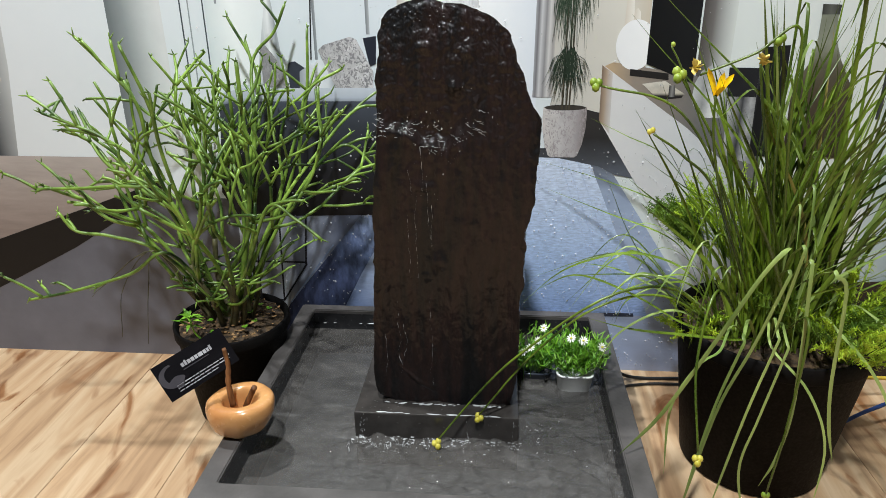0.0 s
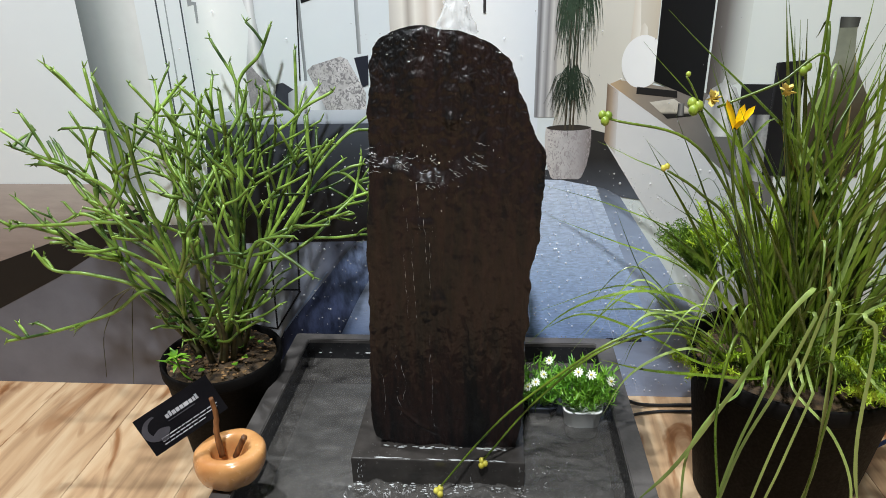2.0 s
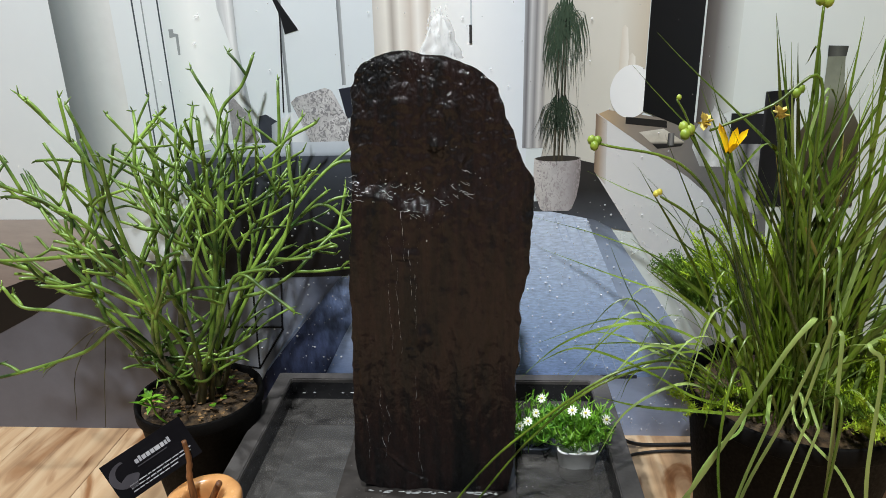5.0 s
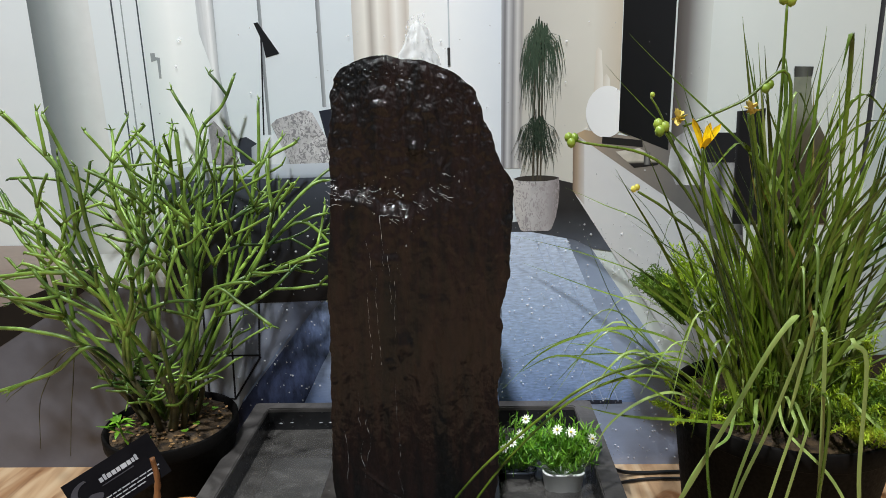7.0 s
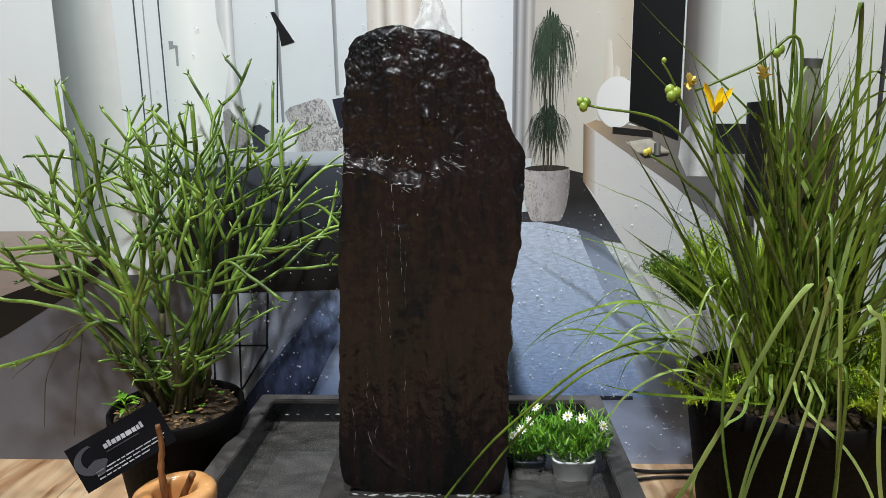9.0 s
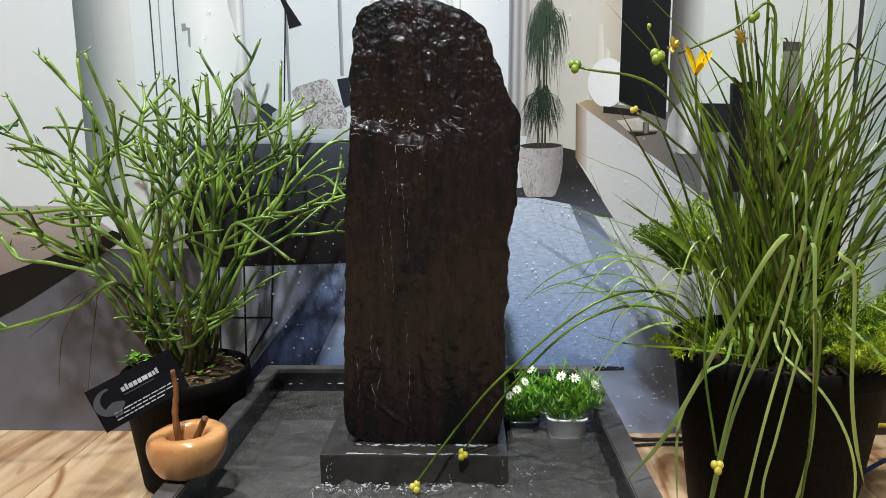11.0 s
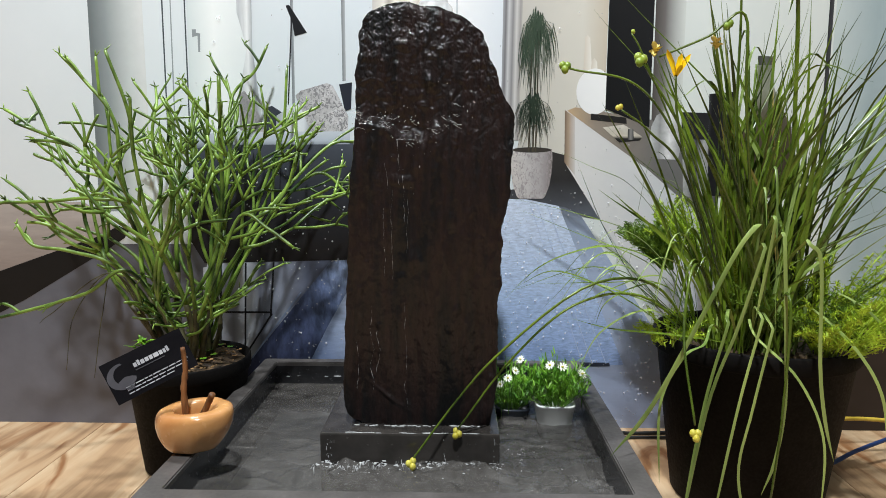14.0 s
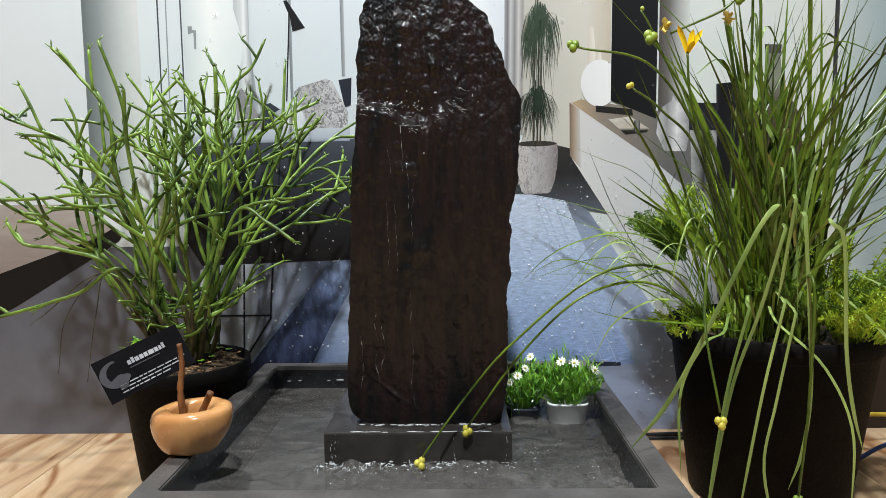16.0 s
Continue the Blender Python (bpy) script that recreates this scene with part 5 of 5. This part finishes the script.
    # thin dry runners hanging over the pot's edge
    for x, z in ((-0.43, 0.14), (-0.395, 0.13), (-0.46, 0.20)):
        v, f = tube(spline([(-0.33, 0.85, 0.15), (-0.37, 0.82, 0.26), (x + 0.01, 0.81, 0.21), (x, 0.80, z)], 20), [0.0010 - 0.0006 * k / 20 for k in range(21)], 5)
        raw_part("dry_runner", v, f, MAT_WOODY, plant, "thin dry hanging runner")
    # a leafy weed at the pot's edge and clover on the soil
    v, f = [], []
    for i in range(16):
        a = r.uniform(0, 6.28)
        base = Vector((-0.325, 0.79, 0.165 + 0.018 * r.random()))
        out = Vector((math.cos(a), math.sin(a) * 0.7, r.uniform(-0.3, 0.5))) * r.uniform(0.014, 0.026)
        blade([base, base + out * 0.5 + Vector((0, 0, 0.003)), base + out], 0.006, 0.2, None, v, f, 0.4)
    tube(spline([(-0.315, 0.80, 0.137), (-0.322, 0.792, 0.155), (-0.325, 0.79, 0.18)], 6), [0.0012] * 7, 5, v, f)
    tagged(raw_part("weed", v, f, MAT_HERB, plant, "small bright green leafy weed"), kind="stuff")
    v, f = [], []
    for i in range(11):
        a, q = r.uniform(0, 6.28), 0.062 * r.random() ** 0.5
        p = Vector((centre.x + 0.01 + q * math.cos(a), centre.y - 0.01 + q * math.sin(a), 0.145 + 0.008 * r.random()))
        for k in range(3):
            e = 2.1 * k + a
            out = Vector((math.cos(e), math.sin(e), 0.1)) * 0.005
            blade([p, p + out * 0.6, p + out], 0.0055, 0.1, None, v, f, 0.7)
    tagged(raw_part("clover", v, f, MAT_HERB, plant, "tiny clover leaves on the soil"), kind="stuff")
    return plant


def bud(parent, at, size=0.006, lobes=3, seed=0, ripe=False):
    v, f = [], []
    for k in range(lobes):
        a = 2.1 * k + seed
        bead(v, f, (at[0] + 0.45 * size * math.cos(a), at[1] + 0.3 * size * math.sin(a), at[2] + 0.45 * size * math.sin(a)), size * 0.62, (1, 1, 1.2), 10)
    return raw_part("bud", v, f, MAT_BUD_RIPE if ripe else MAT_BUD, parent, "ripe yellow seed bud" if ripe else "round green seed bud")


def fern(parent, at, spread, count, seed, lean=(0, 0, 0), material=None):
    """A feathery clump: plumes of short needles round arching stalks."""
    r = random.Random(seed)
    v, f = [], []
    at = Vector(at)
    for i in range(count):
        a = r.uniform(0, 6.28)
        out = Vector((math.cos(a) * r.uniform(0.3, 1), math.sin(a) * r.uniform(0.3, 1) * 0.8, r.uniform(0.35, 1.0))) * spread + Vector(lean)
        start = at + Vector((math.cos(a), math.sin(a), 0)) * spread * 0.25
        line = spline([start, start + out * 0.55 + Vector((0, 0, spread * 0.12)), start + out], 16)
        tube(line, [0.0008] * 17, 4, v, f)
        for k in range(3, 17):
            for q in range(5):
                d = Vector((r.gauss(0, 1), r.gauss(0, 1), r.gauss(0.25, 0.8))).normalized()
                p = line[k] + Vector((r.gauss(0, 1), r.gauss(0, 1), r.gauss(0, 1))) * 0.0015
                e = p + d * r.uniform(0.004, 0.010) * (1.15 - 0.5 * k / 16)
                s = d.cross(Vector((0.2, 0.9, 0.3))).normalized() * 0.00075
                b = len(v)
                v.extend((tuple(p - s), tuple(p + s), tuple(e)))
                f.append((b, b + 1, b + 2))
    return raw_part("fern_plume", v, f, material or MAT_FERN, parent, "deep green feathery fern" if material else "bright lime feathery fern")


def iris_pot():
    centre = Vector((0.423, 0.802, FLOOR))
    plant = thing("iris_plant", "tall grassy iris with yellow flower in a black pot", "potted plant")
    nursery_pot(plant, centre, 0.088, 0.117, 0.207, 0.022, "large black plastic nursery pot")
    soil(plant, centre, 0.106, 0.178, 9)
    r = random.Random(23)

    def leaf(points, width, material=None, side=None, steps=18):
        v, f = blade(spline(points, steps), width, 0.22, side)
        return raw_part("leaf", v, f, material or MAT_BLADE, plant)

    # the upright fan of leaves
    for i in range(190):
        a = r.uniform(0, 6.28)
        q = 0.05 * r.random() ** 0.5
        base = Vector((centre.x - 0.016 + q * math.cos(a) * 1.2, centre.y - 0.03 + q * math.sin(a) * 0.8, 0.185))
        tall = 0.12 + 0.29 * r.random() ** 0.8
        lean = Vector((r.gauss(0.026, 0.092), r.gauss(-0.015, 0.045), 0))
        if base.y + lean.y > 0.95:
            lean.y = 0.05
        curl = r.uniform(0.0, 0.5)
        top = base + lean + Vector((0, 0, tall))
        mid = base + lean * r.uniform(0.1, 0.5) + Vector((0, 0, tall * 0.55))
        pts = [base, mid, top]
        if curl > 0.45:
            pts.append(top + lean * 0.8 + Vector((0, 0, -0.03 * r.random())))
        # the share of pale leaves in the fan stands in for glossy highlights
        leaf(pts, r.uniform(0.0024, 0.0054), MAT_BLADE_DRY if r.random() < 0.02 else MAT_BLADE_PALE if r.random() < 0.12 else None, (math.cos(a * 1.7), math.sin(a * 1.7) * 0.5, 0))
    def hang(width, *points, sharp=True, material=MAT_BLADE_PALE):
        """A leaf that rises from the soil to its knee and falls over the pot; sharp: creased at the knee."""
        knee = Vector(points[0])
        base = Vector((centre.x + (knee.x - centre.x) * 0.45, 0.755 + r.uniform(-0.015, 0.02), 0.19))
        rise = [base, base.lerp(knee, 0.6) + Vector((0, 0.010, 0.02)), knee]
        if sharp:
            line = spline(rise, 12) + spline([knee + Vector((0.001, -0.003, -0.004)), *[Vector(p) for p in points[1:]]], 16)
        else:
            line = spline(rise + [Vector(p) for p in points[1:]], 28)
        v, f = blade(line, width * 0.74, 0.18, (1, 0.1, 0), tip=0.86)
        raw_part("bent_leaf", v, f, material, plant, "pale bent leaf hanging over the pot")

    hang(0.0056, (0.386, 0.669, 0.331), (0.394, 0.665, 0.235), (0.397, 0.662, 0.153), (0.390, 0.661, 0.093), (0.378, 0.661, 0.056))
    hang(0.0050, (0.374, 0.664, 0.348), (0.372, 0.667, 0.30), (0.366, 0.672, 0.24))
    hang(0.0056, (0.405, 0.657, 0.325), (0.419, 0.655, 0.302), (0.427, 0.658, 0.20), (0.437, 0.660, 0.141), (0.451, 0.662, 0.093))
    hang(0.0052, (0.367, 0.668, 0.320), (0.346, 0.665, 0.235), (0.318, 0.661, 0.153), (0.295, 0.658, 0.011))
    hang(0.0066, (0.368, 0.680, 0.338), (0.341, 0.665, 0.314), (0.301, 0.655, 0.239), (0.256, 0.650, 0.153), (0.217, 0.645, 0.105), sharp=False)
    hang(0.0048, (0.335, 0.668, 0.243), (0.315, 0.662, 0.153), (0.296, 0.660, 0.018))
    hang(0.0044, (0.369, 0.668, 0.247), (0.349, 0.660, 0.153), (0.327, 0.660, 0.012))
    hang(0.0042, (0.380, 0.668, 0.237), (0.363, 0.660, 0.147), (0.353, 0.660, 0.08), (0.369, 0.660, 0.004))
    hang(0.0040, (0.326, 0.700, 0.207), (0.298, 0.680, 0.199), (0.271, 0.665, 0.153), (0.272, 0.660, 0.068), sharp=False)
    hang(0.0040, (0.376, 0.690, 0.218), (0.412, 0.668, 0.179), (0.437, 0.658, 0.117), (0.438, 0.656, 0.031), sharp=False)
    hang(0.0048, (0.435, 0.680, 0.245), (0.465, 0.662, 0.212), (0.492, 0.658, 0.165), (0.505, 0.66, 0.10), sharp=False)
    hang(0.0040, (0.47, 0.690, 0.26), (0.51, 0.680, 0.22), (0.535, 0.68, 0.14), (0.54, 0.69, 0.07), sharp=False)

    def arch(width, *points, material=None):
        """A long leaf arching out of the pot over the basin."""
        v, f = blade(spline(points, 22), width, 0.22, (0, 1, 0.3))
        raw_part("leaf", v, f, material or MAT_BLADE, plant)

    arch(0.0044, (0.345, 0.775, 0.19), (0.316, 0.75, 0.255), (0.279, 0.735, 0.293), (0.23, 0.73, 0.309), (0.185, 0.73, 0.301), (0.147, 0.73, 0.282), (0.110, 0.73, 0.245))
    arch(0.0036, (0.345, 0.80, 0.19), (0.325, 0.84, 0.25), (0.298, 0.866, 0.277), (0.216, 0.866, 0.309), (0.139, 0.866, 0.340))
    arch(0.0032, (0.350, 0.81, 0.19), (0.335, 0.87, 0.27), (0.308, 0.90, 0.303), (0.226, 0.935, 0.330), (0.135, 0.965, 0.349))
    arch(0.0034, (0.355, 0.82, 0.19), (0.335, 0.88, 0.31), (0.296, 0.915, 0.370), (0.246, 0.93, 0.394), (0.200, 0.938, 0.415))
    arch(0.0044, (0.385, 0.765, 0.188), (0.351, 0.735, 0.202), (0.289, 0.725, 0.212), (0.233, 0.725, 0.217), (0.185, 0.725, 0.229))
    arch(0.0042, (0.345, 0.77, 0.19), (0.291, 0.735, 0.222), (0.235, 0.73, 0.257), (0.17, 0.73, 0.281), (0.125, 0.73, 0.262))
    arch(0.0036, (0.340, 0.775, 0.19), (0.272, 0.75, 0.255), (0.225, 0.735, 0.325), (0.202, 0.73, 0.373), (0.190, 0.73, 0.402))
    arch(0.0036, (0.345, 0.78, 0.19), (0.28, 0.74, 0.235), (0.22, 0.72, 0.215), (0.19, 0.71, 0.165), material=MAT_BLADE_PALE)
    arch(0.0032, (0.36, 0.79, 0.19), (0.32, 0.80, 0.31), (0.275, 0.80, 0.40), (0.225, 0.80, 0.455))
    arch(0.0030, (0.36, 0.78, 0.19), (0.30, 0.76, 0.26), (0.235, 0.75, 0.245), (0.215, 0.745, 0.205))
    for i in range(9):
        tip = Vector((r.uniform(0.12, 0.22), r.uniform(0.70, 0.82), r.uniform(0.17, 0.275)))
        arch(r.uniform(0.0026, 0.0042), (0.35 + r.gauss(0, 0.01), 0.775, 0.19), (0.30, 0.76, r.uniform(0.23, 0.27)), (0.235, tip.y + 0.01, r.uniform(0.25, 0.30)), tuple(tip), material=MAT_BLADE_PALE if i % 3 == 0 else None)
    # thin leaves arching out on all sides
    for i in range(18):
        a = r.uniform(2.3, 4.3) if i % 2 else r.uniform(0, 6.28)
        reach, rise = r.uniform(0.08, 0.17), r.uniform(0.10, 0.22)
        base = Vector((centre.x - 0.03 + 0.04 * math.cos(a), centre.y - 0.02 + 0.03 * math.sin(a), 0.188))
        out = Vector((math.cos(a) * reach, max(-0.12, min(math.sin(a) * reach * 0.6, 0.13)), 0))
        tip = base + out + Vector((0, 0, rise * r.uniform(0.1, 0.85)))
        leaf([base, base + out * 0.3 + Vector((0, 0, rise * 0.75)), base + out * 0.7 + Vector((0, 0, rise)), tip], r.uniform(0.0022, 0.0036), MAT_BLADE_PALE if r.random() < 0.3 else None, (-math.sin(a), math.cos(a), 0.2), 20)
    # flower stalks
    def stalk(points, radius=0.0017):
        v, f = tube(spline(points, 24), [radius * (1 - 0.35 * k / 24) for k in range(25)], 7)
        return raw_part("stalk", v, f, MAT_BLADE, plant)

    stalk([(0.345, 0.775, 0.19), (0.28, 0.73, 0.265), (0.20, 0.70, 0.27), (0.11, 0.695, 0.20), (0.062, 0.695, 0.145), (0.012, 0.687, 0.078)])
    bud(plant, (0.012, 0.686, 0.075), 0.0062, 3, 1, True)
    stalk([(0.35, 0.78, 0.19), (0.27, 0.745, 0.25), (0.19, 0.72, 0.245), (0.12, 0.71, 0.185), (0.062, 0.702, 0.108)])
    bud(plant, (0.061, 0.702, 0.103), 0.0058, 3, 2, True)
    stalk([(0.39, 0.77, 0.20), (0.32, 0.71, 0.36), (0.25, 0.69, 0.47), (0.172, 0.695, 0.495)])
    bud(plant, (0.169, 0.695, 0.496), 0.0062, 3, 0.4)
    stalk([(0.38, 0.77, 0.20), (0.30, 0.70, 0.38), (0.255, 0.685, 0.430), (0.224, 0.68, 0.452)])
    bud(plant, (0.222, 0.68, 0.454), 0.0042, 2, 0.9, True)
    stalk([(0.39, 0.77, 0.20), (0.30, 0.71, 0.40), (0.250, 0.70, 0.505), (0.236, 0.70, 0.530)], 0.0012)
    bud(plant, (0.236, 0.70, 0.531), 0.0036, 1, 0.3)
    stalk([(0.40, 0.77, 0.20), (0.31, 0.71, 0.40), (0.256, 0.70, 0.49), (0.247, 0.70, 0.502)])
    bud(plant, (0.246, 0.70, 0.504), 0.0072, 4, 2.2)
    stalk([(0.41, 0.76, 0.20), (0.35, 0.70, 0.40), (0.345, 0.70, 0.54), (0.343, 0.70, 0.60)])
    bud(plant, (0.343, 0.70, 0.603), 0.007, 2, 0.2)
    stalk([(0.41, 0.76, 0.20), (0.352, 0.69, 0.45), (0.345, 0.69, 0.545), (0.31, 0.69, 0.525), (0.262, 0.69, 0.505)])
    stalk([(0.41, 0.75, 0.20), (0.34, 0.70, 0.42), (0.318, 0.69, 0.50), (0.315, 0.69, 0.515)])
    bud(plant, (0.33, 0.69, 0.535), 0.006, 2, 1.2)
    stalk([(0.37, 0.75, 0.20), (0.30, 0.66, 0.30), (0.276, 0.62, 0.24), (0.276, 0.58, 0.165)])
    bud(plant, (0.276, 0.577, 0.157), 0.0055, 3, 0.5, True)
    stalk([(0.40, 0.74, 0.20), (0.39, 0.655, 0.27), (0.388, 0.648, 0.15), (0.384, 0.652, 0.055)], 0.0018)
    bud(plant, (0.384, 0.652, 0.050), 0.005, 2, 0.5)
    # withered blooms
    for at in ((0.257, 0.69, 0.513), (0.317, 0.69, 0.519)):
        v, f = [], []
        for k in range(9):
            d = Vector((r.gauss(0, 1), r.gauss(0, 1), r.gauss(0.3, 1))).normalized() * 0.008
            blade([Vector(at), Vector(at) + d * 0.6, Vector(at) + d], 0.006, 0.3, None, v, f, 0.7)
        raw_part("withered_bloom", v, f, MAT_WITHER, plant, "withered pale yellow bloom")
    # the open yellow flower
    v, f = [], []
    heart = Vector((0.279, 0.69, 0.486))
    for reach, wide in (((-0.011, -0.004, 0.026), 0.0066), ((0.004, -0.004, 0.022), 0.0070), ((0.012, -0.006, 0.021), 0.0068), ((0.003, -0.010, 0.010), 0.0060)):
        out = Vector(reach)
        blade([heart, heart + out * 0.45 + Vector((0, -0.001, 0.001)), heart + out * 0.8, heart + out], wide * 0.8, 0.35, (0.8, -0.5, 0.2), v, f, 0.6)
    raw_part("flower", v, f, MAT_PETAL, plant, "open bright yellow flower")
    stalk([(0.39, 0.76, 0.20), (0.31, 0.70, 0.36), (0.284, 0.69, 0.44), (0.279, 0.69, 0.487)])
    # ferns between the leaves
    fern(plant, (0.478, 0.725, 0.19), 0.085, 70, 1, (0.025, -0.02, 0))
    fern(plant, (0.50, 0.78, 0.20), 0.10, 60, 2, (0.03, 0, 0.01))
    fern(plant, (0.315, 0.775, 0.185), 0.045, 16, 3, (-0.005, -0.015, 0))
    fern(plant, (0.335, 0.865, 0.262), 0.032, 60, 4, (-0.034, 0.012, 0.030), MAT_FERN_DEEP)
    fern(plant, (0.45, 0.75, 0.20), 0.07, 60, 6, (0.0, -0.01, 0), MAT_FERN_DEEP)
    fern(plant, (0.395, 0.86, 0.25), 0.07, 80, 5, (-0.015, 0, 0.04))
    return plant


def daisy_pot(name, x, y, z, size, pot_material, label, seed, count=120, tall=0.8):
    r = random.Random(seed)
    plant = thing(name, label, "potted plant", group="small daisy pots")
    s = size / 2
    bm = bmesh.new()
    rows = []
    for w, h in ((s * 0.72, 0.0), (s * 0.80, 0.003), (s, size * (tall - 0.06)), (s * 1.04, size * (tall - 0.04)), (s * 1.04, size * tall), (s * 0.95, size * tall), (s * 0.9, size * (tall - 0.14))):
        ring = []
        for k in range(24):
            a = 2 * math.pi * k / 24 + math.pi / 4
            c, q = math.cos(a), math.sin(a)
            ring.append(bm.verts.new((x + w * math.copysign(abs(c) ** 0.45, c), y + w * math.copysign(abs(q) ** 0.45, q), z + h)))
        rows.append(ring)
    for a, b in zip(rows, rows[1:]):
        for k in range(24):
            bm.faces.new((a[k], a[(k + 1) % 24], b[(k + 1) % 24], b[k]))
    bm.faces.new(list(reversed(rows[0])))
    bm.faces.new(rows[-1])
    part("pot", bm, pot_material, plant, smooth=True)
    v, f = [], []
    for i in range(count):
        a, q = r.uniform(0, 6.28), r.random() ** 0.5
        base = Vector((x + s * 0.6 * q * math.cos(a), y + s * 0.6 * q * math.sin(a), z + size * (tall - 0.1)))
        out = Vector((math.cos(a) * q * 0.036, math.sin(a) * q * 0.028, r.uniform(0.024, 0.066) * (1.15 - 0.45 * q)))
        top = base + out
        tube([base, base + out * 0.5, top], [0.0006, 0.0005, 0.0004], 3, v, f)
        for k in range(9):
            p = base + out * r.uniform(0.25, 1.0)
            d = Vector((r.gauss(0, 0.8), r.gauss(0, 0.8), r.gauss(1.1, 0.5))).normalized() * r.uniform(0.007, 0.014)
            blade([p, p + d * 0.55, p + d], 0.0022, 0.15, None, v, f, 0.4)
    raw_part("foliage", v, f, MAT_HERB, plant, "dense small bright green leaves", smooth=False)
    return plant


def daisies(plant, places, size=0.0085):
    for i, at in enumerate(places):
        at = Vector(at)
        v, f = tube([at + Vector((0.002, 0.006, -0.05)), at + Vector((0.001, 0.002, -0.02)), at], [0.0006] * 3, 5)
        raw_part("bloom_stalk", v, f, MAT_HERB, plant)
        v, f = [], []
        tilt = Matrix.Rotation(0.7, 3, "X") @ Matrix.Rotation(0.5 * (i % 3 - 1), 3, "Y")
        for k in range(10):
            a = 2 * math.pi * k / 10 + 0.1 * math.sin(5 * k + i)
            d = tilt @ Vector((math.cos(a), math.sin(a), 0.15)) * size
            blade([at + d * 0.2, at + d * 0.7, at + d], size * 0.32, 0.16, tuple(tilt @ Vector((-math.sin(a), math.cos(a), 0))), v, f, 0.75)
        bloom = raw_part("bloom", v, f, MAT_DAISY, plant, "small white daisy bloom")
        v, f = [], []
        bead(v, f, at + (tilt @ Vector((0, 0, 0.0016))), size * 0.26, (1, 1, 0.7), 8)
        raw_part("bloom_eye", v, f, MAT_DAISY_EYE, bloom, "yellow green flower centre")


# ---- build ----
room()
banner_picture()
basin()
plinth()
standing_stone()
pool()
running_water()
incense_holder()
business_card()
pencil_plant()
iris_pot()
tagged(part("pot_block", box(0.108, 0.204, 0.812, 0.895, 0.0225, 0.0462, 0.002), MAT_POOL_FLOOR), "submerged grey stone block under the small pots", "block")
white = daisy_pot("daisy_pot", 0.188, 0.838, 0.0465, 0.050, MAT_WHITE_POT, "white daisies in a small white pot in the basin", 31, 130, 0.92)
daisies(white, [(0.181, 0.832, 0.141), (0.196, 0.828, 0.140), (0.221, 0.828, 0.131)], 0.0072)
shade = daisy_pot("daisy_pot", 0.134, 0.868, 0.0465, 0.050, MAT_DARK_GLASS, "shaded white daisies in a small dark pot beside the stone", 37, 80, 0.6)
daisies(shade, [(0.118, 0.838, 0.113), (0.127, 0.836, 0.122), (0.137, 0.842, 0.130), (0.146, 0.86, 0.140)], 0.0064)
cable("cable", [(0.262, 0.96, FLOOR + 0.03), (0.285, 0.965, FLOOR + 0.012), (0.32, 0.972, FLOOR + 0.003), (0.40, 0.975, FLOOR + 0.003), (0.62, 0.97, FLOOR + 0.003)], 0.0028, MAT_CABLE, "black power cable lying along the banner foot")
cable("cable", [(0.256, 0.93, FLOOR + 0.004), (0.30, 0.952, FLOOR + 0.003), (0.38, 0.958, FLOOR + 0.003), (0.60, 0.94, FLOOR + 0.003)], 0.0022, MAT_CABLE, "thin black cable on the wood floor")
cable("cable", [(0.50, 0.93, FLOOR + 0.02), (0.56, 0.92, FLOOR + 0.045), (0.66, 0.93, FLOOR + 0.045), (0.80, 0.95, FLOOR + 0.02)], 0.0030, MAT_CABLE_YELLOW, "yellow cable behind the large pot")
cable("cable", [(0.49, 0.88, FLOOR + 0.004), (0.55, 0.86, FLOOR + 0.006), (0.61, 0.88, FLOOR + 0.02), (0.70, 0.92, FLOOR + 0.03)], 0.0028, MAT_CABLE_BLUE, "blue cable looped on the floor by the large pot")
banner_drops()
wooden_floor()
